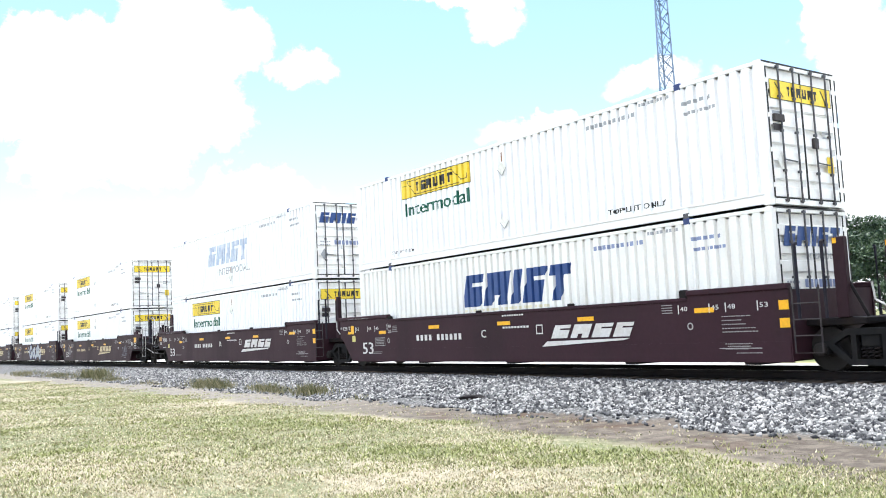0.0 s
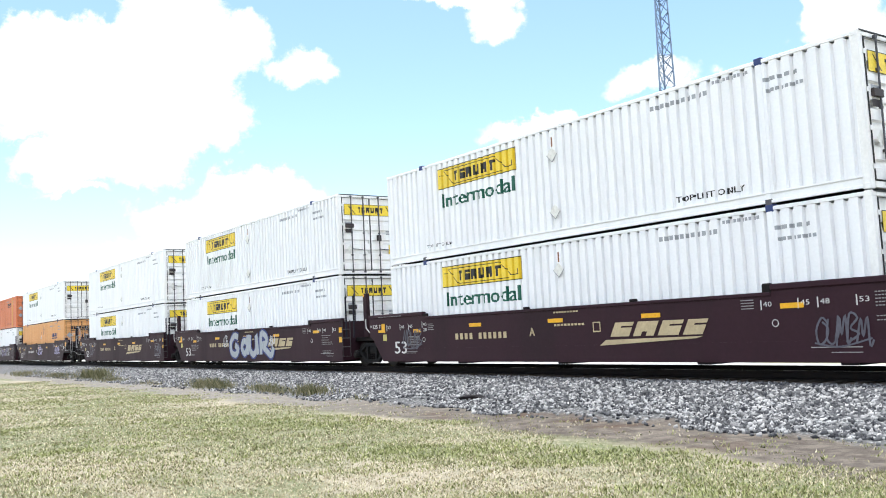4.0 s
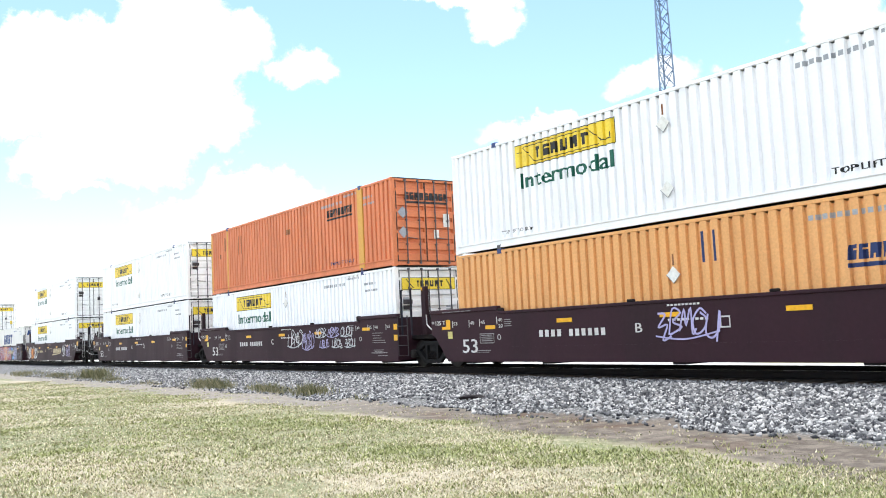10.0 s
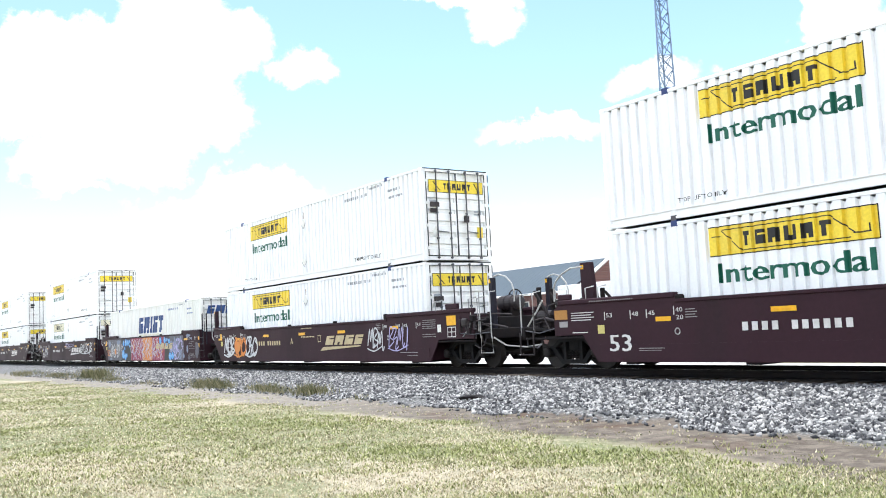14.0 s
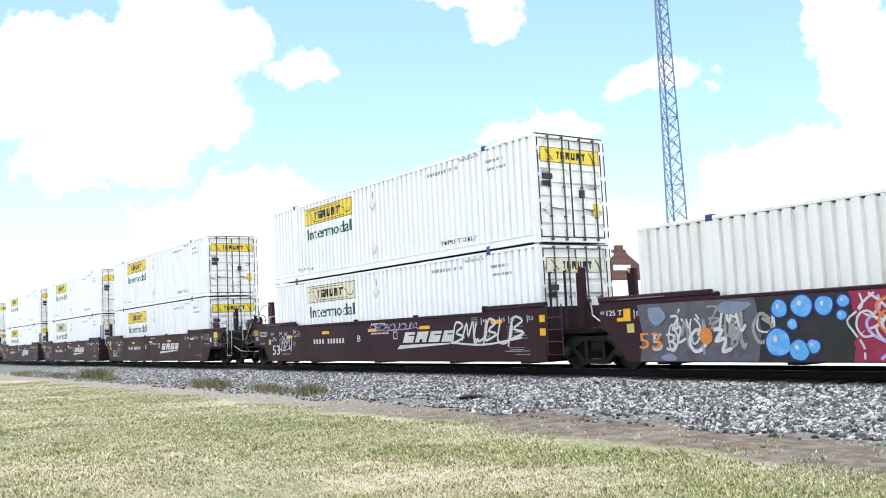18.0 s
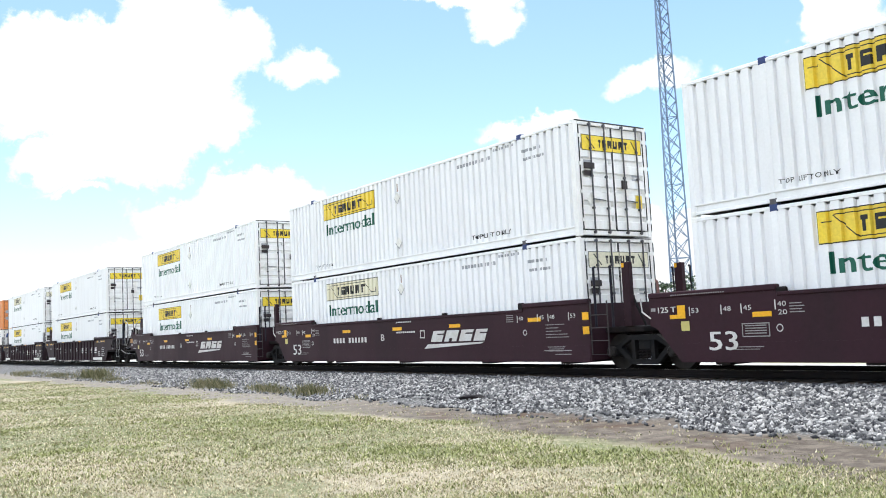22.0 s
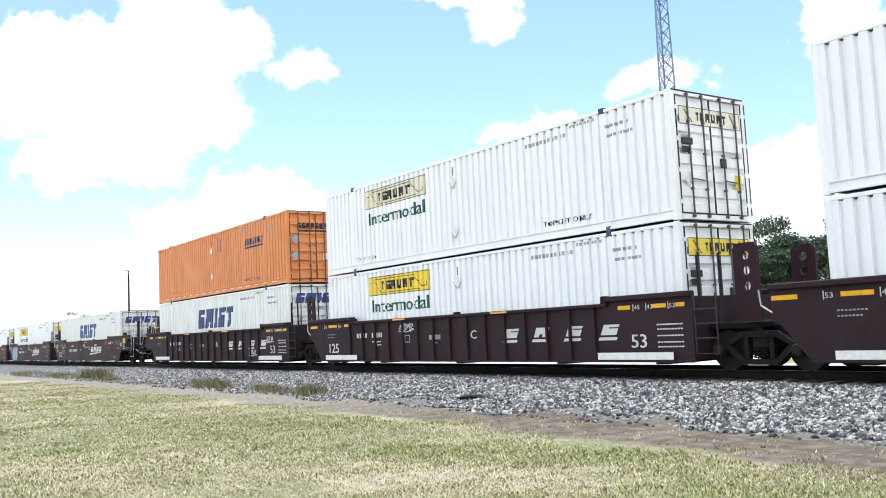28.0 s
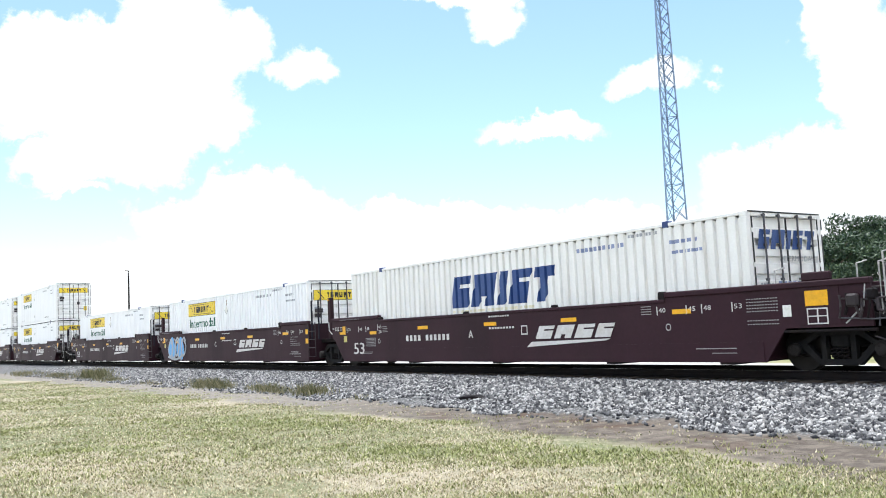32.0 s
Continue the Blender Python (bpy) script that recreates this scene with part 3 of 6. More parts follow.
def ground_material():
    m, n, l, b = nodes_of("ground_lawn_dirt_ballast")
    tc = n.new("ShaderNodeTexCoord")
    sep = n.new("ShaderNodeSeparateXYZ")
    l.new(tc.outputs["Object"], sep.inputs[0])

    def tex(scale, detail=5, rough=0.6, stretch=None):
        t = n.new("ShaderNodeTexNoise")
        t.inputs["Scale"].default_value, t.inputs["Detail"].default_value, t.inputs["Roughness"].default_value = scale, detail, rough
        if stretch:
            mp = n.new("ShaderNodeMapping")
            mp.inputs["Scale"].default_value = stretch
            l.new(tc.outputs["Object"], mp.inputs["Vector"])
            l.new(mp.outputs["Vector"], t.inputs["Vector"])
        else:
            l.new(tc.outputs["Object"], t.inputs["Vector"])
        return t.outputs["Fac"]

    def math_(op, a, c):
        q = n.new("ShaderNodeMath")
        q.operation = op
        for k, s in enumerate((a, c)):
            if isinstance(s, (int, float)):
                q.inputs[k].default_value = s
            else:
                l.new(s, q.inputs[k])
        return q.outputs[0]

    def step(v, a, c):
        q = n.new("ShaderNodeMapRange")
        q.interpolation_type = "SMOOTHSTEP"
        q.inputs["From Min"].default_value, q.inputs["From Max"].default_value = a, c
        l.new(v, q.inputs["Value"])
        return q.outputs["Result"]

    def mix(f, a, c):
        q = n.new("ShaderNodeMix")
        q.data_type = "RGBA"
        l.new(f, q.inputs[0])
        for k, s in ((6, a), (7, c)):
            if isinstance(s, tuple):
                q.inputs[k].default_value = (*s, 1)
            else:
                l.new(s, q.inputs[k])
        return q.outputs[2]

    wob = math_("MULTIPLY", math_("SUBTRACT", tex(0.35, 6), 0.5), 3.2)
    right = math_("MULTIPLY", math_("MAXIMUM", math_("ADD", sep.outputs["X"], 14.0), 0.0), 0.09)
    yy = math_("ADD", math_("ADD", sep.outputs["Y"], wob), right)
    patch = tex(0.55, 6, 0.62, (0.35, 1.0, 1.0))
    grass = mix(step(patch, 0.42, 0.60), (0.14, 0.15, 0.075), (0.33, 0.285, 0.215))
    grass = mix(step(tex(11.0, 8, 0.75), 0.48, 0.66), grass, (0.36, 0.32, 0.22))
    grass = mix(step(tex(26.0, 8, 0.8), 0.54, 0.7), grass, (0.06, 0.065, 0.028))
    dirt = mix(step(tex(4.0, 7), 0.35, 0.7), (0.085, 0.070, 0.058), (0.18, 0.152, 0.126))
    dirt = mix(step(tex(0.8, 4), 0.5, 0.72), dirt, (0.085, 0.054, 0.038))
    dirt = mix(step(tex(18.0, 7, 0.75), 0.56, 0.68), dirt, (0.045, 0.036, 0.028))
    dirt = mix(step(tex(9.0, 7, 0.75), 0.6, 0.7), dirt, (0.20, 0.172, 0.14))
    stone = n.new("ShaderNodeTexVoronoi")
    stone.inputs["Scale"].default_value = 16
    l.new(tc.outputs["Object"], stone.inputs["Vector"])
    # shade in the gaps between stones is painted: cells darken towards their rims
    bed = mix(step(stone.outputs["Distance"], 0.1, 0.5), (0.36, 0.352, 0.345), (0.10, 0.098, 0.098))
    yard = mix(step(tex(0.5, 6), 0.3, 0.7), (0.42, 0.40, 0.37), (0.54, 0.52, 0.48))
    far = mix(step(tex(0.05, 4), 0.4, 0.6), (0.16, 0.17, 0.07), (0.22, 0.2, 0.1))
    pale_dirt = mix(step(tex(5.0, 7), 0.35, 0.7), (0.17, 0.15, 0.128), (0.27, 0.243, 0.21))
    dirt = mix(step(math_("ADD", sep.outputs["X"], math_("MULTIPLY", wob, 2.0)), -26.0, -13.0), pale_dirt, dirt)
    c = mix(step(yy, 9.6, 10.3), grass, dirt)
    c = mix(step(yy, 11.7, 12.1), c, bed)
    c = mix(step(sep.outputs["Y"], 20.0, 20.8), c, yard)
    verge = math_("MULTIPLY", step(sep.outputs["Y"], 26.5, 28.0), step(math_("ADD", sep.outputs["X"], wob), -21.0, -19.5))
    c = mix(verge, c, mix(step(patch, 0.4, 0.6), (0.13, 0.15, 0.055), (0.26, 0.24, 0.12)))
    c = mix(step(sep.outputs["Y"], 60, 66), c, far)
    l.new(c, b.inputs["Base Color"])
    b.inputs["Roughness"].default_value = 0.95
    b.inputs["Specular IOR Level"].default_value = 0.15
    bp = n.new("ShaderNodeBump")
    bp.inputs["Strength"].default_value, bp.inputs["Distance"].default_value = 0.7, 0.03
    l.new(tex(14.0, 8), bp.inputs["Height"])
    l.new(bp.outputs["Normal"], b.inputs["Normal"])
    return m


bm = bmesh.new()
gx = edges(-2500, 2500, lambda v: 0.6 if -60 <= v < 20 else (4 if -140 <= v < 60 else 120))
gy = edges(-2500, 2500, lambda v: 0.3 if -2 <= v < 22 else (4 if -30 <= v < 60 else 120))
grid = [[bm.verts.new((x, y, ground_z(x, y))) for y in gy] for x in gx]
for i in range(len(gx) - 1):
    for j in range(len(gy) - 1):
        bm.faces.new((grid[i][j], grid[i + 1][j], grid[i + 1][j + 1], grid[i][j + 1]))
ground = tagged(link_mesh("ground", bm, ground_material()), "mown dry lawn, dirt path, ballast bank and pale yard", "ground", kind="structure")


def island_material(name, a, c, d, rough=0.8, spec=0.2):
    """Loose small pieces: a colour drawn for each piece."""
    m, n, l, b = nodes_of(name)
    ge = n.new("ShaderNodeNewGeometry")
    cr = n.new("ShaderNodeValToRGB")
    cr.color_ramp.elements[0].color = (*a, 1)
    cr.color_ramp.elements[1].color = (*d, 1)
    e = cr.color_ramp.elements.new(0.55)
    e.color = (*c, 1)
    l.new(ge.outputs["Random Per Island"], cr.inputs["Fac"])
    tx = n.new("ShaderNodeTexNoise")
    tx.inputs["Scale"].default_value = 40
    hv = n.new("ShaderNodeHueSaturation")
    l.new(cr.outputs["Color"], hv.inputs["Color"])
    mr = n.new("ShaderNodeMapRange")
    mr.inputs["To Min"].default_value, mr.inputs["To Max"].default_value = 0.75, 1.25
    l.new(tx.outputs["Fac"], mr.inputs["Value"])
    l.new(mr.outputs["Result"], hv.inputs["Value"])
    l.new(hv.outputs["Color"], b.inputs["Base Color"])
    b.inputs["Roughness"].default_value = rough
    b.inputs["Specular IOR Level"].default_value = spec
    return m


def fill(me, verts, faces):
    """Fills a mesh with equal-sided faces from arrays."""
    n, k = faces.shape
    me.vertices.add(len(verts))
    me.vertices.foreach_set("co", verts.astype(np.float32).ravel())
    me.loops.add(n * k)
    me.loops.foreach_set("vertex_index", faces.astype(np.int32).ravel())
    me.polygons.add(n)
    me.polygons.foreach_set("loop_start", np.arange(0, n * k, k, dtype=np.int32))
    me.update(calc_edges=True)


def scattered(name, verts, faces, material, label, category):
    me = bpy.data.meshes.new(name)
    fill(me, verts, faces)
    me.materials.append(material)
    ob = new(name, me)
    return tagged(ob, label, category, kind="stuff")


rng = np.random.default_rng(4)


def ground_z_many(x, y):
    return np.array([ground_z(a, c) for a, c in zip(x.tolist(), y.tolist())])


# ballast stones on the bank
N = 76000
sx = -2.0 - 66 * rng.random(N) ** 1.5
sy = 11.35 + 3.8 * rng.random(N) ** 0.9
keep = (sy > 11.9 + 0.45 * np.sin(sx * 0.9) + 0.3 * np.sin(sx * 2.3 + 1)) | (rng.random(N) < 0.06)
sx, sy = sx[keep], sy[keep]
N = len(sx)
sz = ground_z_many(sx, sy)
base = np.array([(1, 0, 0), (0, 1, 0), (-1, 0, 0), (0, -1, 0), (0, 0, 1), (0, 0, -1)], float)
tri = np.array([(0, 1, 4), (1, 2, 4), (2, 3, 4), (3, 0, 4), (1, 0, 5), (2, 1, 5), (3, 2, 5), (0, 3, 5)])
size = (0.026 + 0.034 * rng.random((N, 1, 1))) * (0.65 + 0.7 * rng.random((N, 1, 3)))
rot = rng.normal(size=(N, 3, 3))
q, _ = np.linalg.qr(rot)
v = base[None] * size * (0.75 + 0.5 * rng.random((N, 6, 1)))
v = np.einsum("nij,nkj->nki", q, v)
v += np.stack([sx, sy, sz + 0.014], -1)[:, None]
f = tri[None] + 6 * np.arange(N)[:, None, None]
scattered("ballast_stones", v.reshape(-1, 3), f.reshape(-1, 3), island_material("crushed_stone", (0.026, 0.026, 0.031), (0.14, 0.138, 0.141), (0.45, 0.437, 0.425), 0.8, 0.1), "grey crushed ballast stones on the bank", "gravel")

# lawn: short mown blades, each one on its own root, thickest near the camera
N, K = 120000, 7
d = 4.0 + 50 * rng.random(N) ** 1.8
a = radians(-55) + radians(32) * (2 * rng.random(N) - 1)
gxx, gyy = d * np.sin(a), d * np.cos(a)
across, along = 0.577 * gxx + 0.817 * gyy, -0.817 * gxx + 0.577 * gyy      # mown swathes lie across the view
pn = np.array([noise.noise((x * 0.16, y * 0.42, 0.0)) + 0.7 * noise.noise((x * 0.55, y * 1.5, 4.0)) + 0.35 * noise.noise((x * 2.2, y * 4.5, 9.0)) for x, y in zip(across.tolist(), along.tolist())])
keep = gyy < 9.9 - 0.09 * np.maximum(gxx + 14, 0) + 0.4 * np.sin(gxx * 0.8) + 0.3 * np.sin(gxx * 2.1)
keep &= rng.random(N) < 1.0 + 0.4 * pn
keep |= (gyy < 11.6) & (rng.random(N) < 0.07)
gxx, gyy, pn = gxx[keep], gyy[keep], pn[keep]
N = len(gxx)
gz = ground_z_many(gxx, gyy)
dist = np.hypot(gxx, gyy)
pn = pn + 0.35 * np.clip((9.5 - dist) / 3, 0, 1)
far_w = 1 + 0.055 * dist
h = ((0.022 + 0.032 * rng.random(N) ** 1.4) * (1 + 0.35 * np.clip(pn, -0.7, 1)))[:, None] * (0.5 + 0.7 * rng.random((N, K)))
az = rng.random((N, K)) * math.tau
reach = h * (0.3 + 0.9 * rng.random((N, K)))
wid = (0.0042 + 0.0045 * rng.random((N, K))) * far_w[:, None]
scat = rng.normal(size=(2, N, K)) * (0.03 + 0.0032 * dist)[None, :, None]
root = np.stack([gxx[:, None] + scat[0], gyy[:, None] + scat[1], np.repeat(gz[:, None], K, 1) - 0.006], -1)
side = root + np.stack([-np.sin(az) * wid * 2, np.cos(az) * wid * 2, 0 * az], -1)
tip = root + np.stack([np.cos(az) * reach, np.sin(az) * reach, h], -1)
v = np.stack([root, side, tip], 2).reshape(-1, 3, 3)
straw = (rng.random((N, K)) < np.clip(0.50 - 0.75 * pn, 0.10, 0.90)[:, None]).ravel()
for pick, name, cols, label in ((~straw, "lawn_grass", ((0.115, 0.132, 0.042), (0.245, 0.258, 0.10), (0.41, 0.41, 0.195)), "short mown green lawn grass"),
                                (straw, "dry_grass", ((0.24, 0.20, 0.12), (0.45, 0.395, 0.26), (0.64, 0.57, 0.41)), "straw-dry patches of mown grass")):
    vv = v[pick].reshape(-1, 3)
    scattered(name, vv, np.arange(len(vv)).reshape(-1, 3), island_material(name + "_blades", *cols, 0.75), label, "grass")

# weeds along the foot of the bank
weed_m = island_material("weed_blades", (0.09, 0.10, 0.045), (0.19, 0.18, 0.09), (0.38, 0.33, 0.21), 0.8)


def weed_clump(x, y, rx, ry, tall, count, seed):
    r = np.random.default_rng(seed)
    bx, by = x + rx * r.normal(size=count) * 0.5, y + ry * r.normal(size=count) * 0.5
    bz = ground_z_many(bx, by)
    hh = tall * (0.4 + 0.6 * r.random(count))
    ww = 0.008 + 0.008 * r.random(count)
    aa = r.random(count) * math.tau
    ln = r.normal(size=(count, 2)) * 0.28 * hh[:, None]
    m0 = np.stack([bx - ww * np.cos(aa), by - ww * np.sin(aa), bz - 0.01], -1)
    m1 = np.stack([bx + ww * np.cos(aa), by + ww * np.sin(aa), bz - 0.01], -1)
    m2 = np.stack([bx + ln[:, 0] * 0.5 + ww, by + ln[:, 1] * 0.5, bz + hh * 0.6], -1)
    m3 = np.stack([bx + ln[:, 0], by + ln[:, 1], bz + hh], -1)
    vv = np.stack([m0, m1, m2, m3], 1).reshape(-1, 3)
    ff = (np.array([(0, 1, 2), (0, 2, 3)])[None] + 4 * np.arange(count)[:, None, None]).reshape(-1, 3)
    scattered("weed_clump", vv, ff, weed_m, "straggly green and straw-coloured weeds at the ballast foot", "weeds")


for k, (x, y, rx, ry, tall, count) in enumerate((
        (-32.8, 12.1, 2.0, 0.35, 0.38, 750), (-31.2, 12.0, 0.9, 0.25, 0.28, 260), (-27.6, 12.1, 1.5, 0.3, 0.30, 480), (-24.3, 12.1, 1.2, 0.3, 0.36, 480), (-26.0, 12.0, 0.7, 0.2, 0.16, 110),
        (-50.5, 12.3, 2.6, 0.5, 0.62, 800), (-46.0, 12.0, 2.6, 0.4, 0.26, 420), (-57.5, 12.0, 4.0, 0.5, 0.34, 600), (-39.5, 12.0, 2.2, 0.3, 0.16, 220), (-68.0, 11.9, 5.0, 0.7, 0.36, 600), (-21.0, 12.0, 0.8, 0.2, 0.12, 90))):
    weed_clump(x, y, rx, ry, tall, count, 40 + k)

# a broken piece of tie on the stones
bm = prism([(-0.34, 0.0), (0.30, 0.0), (0.36, 0.05), (0.10, 0.10), (-0.20, 0.085), (-0.38, 0.04)], -0.09, 0.09)
tie_bit = tagged(link_mesh("broken_tie", bm, M["steel"]), "broken dark piece of a tie lying on the ballast", "debris")
tie_bit.matrix_basis = pose(-16.9, 12.55, ground_z(-16.9, 12.55) + 0.005, 8, 0, 25)

# ---- the track ----
track = thing("railway_track", "standard-gauge track with dark rails on timber ties", "track", kind="structure")
RAIL = [(-0.07, -0.17), (0.07, -0.17), (0.07, -0.155), (0.012, -0.13), (0.012, -0.045), (0.036, -0.03), (0.036, -0.006), (0.028, 0.0), (-0.028, 0.0), (-0.036, -0.006), (-0.036, -0.03), (-0.012, -0.045), (-0.012, -0.13), (-0.07, -0.155)]
for y in (-0.7535, 0.7535):
    bm = bmesh.new()
    a = [bm.verts.new((-600, YC + y + p, z)) for p, z in RAIL]
    c = [bm.verts.new((250, YC + y + p, z)) for p, z in RAIL]
    for i in range(len(a)):
        bm.faces.new((a[i], c[i], c[(i + 1) % len(a)], a[(i + 1) % len(a)]))
    part("rail", bm, M["steel"], track, "rust-dark steel rail")
    part("rail_head", box(-600, 250, YC + y - 0.026, YC + y + 0.026, 0.0002, 0.0012), M["tread"], track, "polished running surface")
tie_m = paint("weathered_tie_timber", (0.075, 0.06, 0.05), 0.9, grime=(0.03, 0.025, 0.022), amount=0.6, scale=2, per_piece=0.15)
tie0 = part("tie", box(-0.115, 0.115, -1.3, 1.3, -0.34, -0.172, 0.012), tie_m, track)
tie0.location = (-60, YC, 0)
for k in range(1, 150):
    again(tie0, track, (-60 + 0.5 * k, YC, 0.002 * math.sin(k * 2.3)), (0, 0, 0.7 * math.sin(k * 1.7)))

# ---- the well cars; x = 0 is the leading end of their container ----
SIDE = 1.49           # half width over the side sheets
TL = -LEN


def wheelset_mesh():
    bm = bmesh.new()
    for s in (-1, 1):
        rim = [(0.34, -0.066), (0.415, -0.066), (0.42, 0.03), (0.425, 0.04), (0.445, 0.05), (0.445, 0.072), (0.36, 0.072), (0.335, 0.05), (0.16, 0.005), (0.12, 0.03), (0.10, 0.03), (0.10, -0.09), (0.14, -0.09), (0.17, -0.05), (0.32, -0.03)]
        add_lathe(bm, [(r, s * (0.76 - w)) for r, w in rim], 28)
    add_lathe(bm, [(0.08, -1.02), (0.08, 1.02)], 12)
    for s in (-1, 1):
        add_lathe(bm, [(0.13, s * 1.02), (0.13, s * 1.2), (0.10, s * 1.225), (0.04, s * 1.23)], 12)
        for k in range(3):
            an = k * math.tau / 3 + 0.5
            add_box(bm, math.cos(an) * 0.075 - 0.02, math.cos(an) * 0.075 + 0.02, *sorted((s * 1.22, s * 1.245)), math.sin(an) * 0.075 - 0.02, math.sin(an) * 0.075 + 0.02)
    for s in (-1, 1):
        for k in range(3):
            an = k * math.tau / 3
            add_box(bm, math.cos(an) * 0.24 - 0.03, math.cos(an) * 0.24 + 0.03, *sorted((s * 0.80, s * 0.815)), math.sin(an) * 0.24 - 0.03, math.sin(an) * 0.24 + 0.03)
    return bm


def side_frame(s, base):
    """A cast side frame: an arched top member, a sagging bottom member and two columns."""
    y0, y1 = sorted((s * 0.98, s * 1.10))
    b = base / 2
    bm = prism([(-b - 0.22, 0.44), (-b - 0.18, 0.56), (-b + 0.15, 0.58), (-0.42, 0.80), (0.42, 0.80), (b - 0.15, 0.58), (b + 0.18, 0.56), (b + 0.22, 0.44), (b - 0.12, 0.46), (0.40, 0.68), (-0.40, 0.68), (-b + 0.12, 0.46)], y0, y1)
    add_prism(bm, [(-b + 0.10, 0.47), (-b + 0.24, 0.52), (-0.36, 0.24), (0.36, 0.24), (b - 0.24, 0.52), (b - 0.10, 0.47), (0.40, 0.13), (-0.40, 0.13)], y0, y1)
    for x in (-0.34, 0.24):
        add_box(bm, x, x + 0.10, y0, y1, 0.22, 0.70)
    for x in (-b, b):
        add_box(bm, x - 0.13, x + 0.13, *sorted((s * 0.96, s * 1.16)), 0.33, 0.50, 0.02)
    return bm


def make_truck(parent, at_x, base=1.76):
    t = part("truck", box(-0.19, 0.19, -1.05, 1.05, 0.45, 0.70, 0.03), M["truck"], parent, "cast steel wheel truck")
    t.location = (at_x, 0, 0)
    for s in (-1, 1):
        sf = part("side_frame", side_frame(s, base), M["truck"], t)
        for x in (-0.12, 0.0, 0.12):
            sp = [(x + 0.05 * math.cos(k), s * 1.04 + 0.05 * math.sin(k), 0.25 + 0.0105 * k) for k in np.linspace(0, 21, 34).tolist()]
            part("spring", tube(sp, 0.016, 5), M["steel"], t)
        part("brake_beam", box(-base / 2 + 0.47, -base / 2 + 0.55, *sorted((s * 0.2, s * 0.95)), 0.3, 0.4), M["truck"], t)
    for x in (-base / 2, base / 2):
        if "wheelset" not in MESHES:
            o = part("wheelset", wheelset_mesh(), M["wheel"], t, "steel wheels on their axle")
            for p in o.data.polygons:
                p.use_smooth = False
            MESHES["wheelset"] = o.data
        else:
            o = new("wheelset", MESHES["wheelset"])
            o.parent = t
            o["label"] = "steel wheels on their axle"
        o.location = (x, 0, 0.42)
    return t


def deck_clutter(c, xa, xb, seed):
    """Pipes, rods, uprights and brackets over the end of a car."""
    q = random.Random(seed)
    for k in range(7):
        y = -1.35 + 0.4 * k
        z = 1.1 + 0.12 * (k % 3)
        part("brake_pipe", tube([(xa, y, z), (xa + 0.5, y + 0.1 * q.random(), z + 0.15 * q.random()), (xb - 0.5, y, z + 0.1), (xb + 0.2, y - 0.1, z - 0.12)], 0.022 + 0.012 * (k % 2)), M["steel"], c)
    for k in range(6):
        x = xa + 0.2 + (xb - xa - 0.3) * k / 5
        y = -1.3 + 2.4 * q.random()
        part("bracket", box(x, x + 0.09, y, y + 0.12, 1.05, 1.3 + 0.35 * q.random(), 0.01), M["steel"], c)
    for x in (xa + 0.25, xb - 0.3, xb + 0.1):
        part("grab_iron", tube([(x, -1.42, 1.0), (x, -1.44, 1.95), (x + 0.05, -1.2, 2.0)], 0.018), M["grab"], c, "pale grab iron")
    part("hose", tube([(xb, -1.3, 1.3), (xb + 0.15, -1.38, 1.0), (xb + 0.1, -1.3, 0.75), (xb + 0.3, -1.0, 0.6)], 0.03), M["rubber"], c)
    part("walkway", box(xa, xb + 0.2, -0.5, 0.5, 1.06, 1.1), M["steel"], c)
    part("rod_guard", tube([(xa, -1.46, 0.78), (xb, -1.46, 0.78)], 0.03), M["steel"], c)


MESHES = {}
CHORD_MID, CHORD_END = 1.55, 1.70


def hull_outline(left, right):
    o = [(TL - 0.35, 0.2), (0.35, 0.2)]
    o += [(0.35, 1.60)] if right == "a" else [(0.82, 0.84), (2.55, 0.84), (2.55, 1.60)]
    o += [(-2.06, 1.60), (-2.06, 1.50), (-14.1, 1.50), (-14.1, 1.60)]
    o += [(TL - 1.15, 1.60), (TL - 1.15, 1.0), (TL - 0.95, 0.9)] if left == "a" else [(TL - 1.62, 1.60), (TL - 1.8, 1.46), (TL - 1.8, 0.84), (TL - 0.82, 0.84)]
    return o


def pierced_plate(s):
    """An upright plate with three round holes."""
    bm = bmesh.new()
    loops = [[(1.12, 1.0), (1.7, 1.0), (1.7, 2.5), (1.62, 2.6), (1.2, 2.6), (1.12, 2.5)]]
    loops += [[(1.41 + 0.09 * math.cos(k * math.tau / 12), z + 0.10 * math.sin(k * math.tau / 12)) for k in range(12)] for z in (1.72, 2.03, 2.34)]
    es = []
    for lp in loops:
        vs = [bm.verts.new((x, s * 0.98, z)) for x, z in lp]
        es += [bm.edges.new((vs[i], vs[(i + 1) % len(vs)])) for i in range(len(vs))]
    bmesh.ops.triangle_fill(bm, use_beauty=True, edges=es)
    g = bmesh.ops.extrude_face_region(bm, geom=bm.faces[:])
    for v in g["geom"]:
        if isinstance(v, bmesh.types.BMVert):
            v.co.y += s * 0.06
    bmesh.ops.recalc_face_normals(bm, faces=bm.faces[:])
    return bm


def ladder(parent, x, s, z0=0.38, z1=1.62):
    y = s * (SIDE + 0.05)
    bm = tube([(x, y, z1), (x, y, z0), (x + 0.55, y, z0), (x + 0.55, y, z1)], 0.018)
    for z in (0.7, 1.0, 1.3):
        add_tube(bm, [(x, y, z), (x + 0.55, y, z)], 0.015)
    return part("ladder", bm, M["dark_iron"], parent, "dark steel ladder")


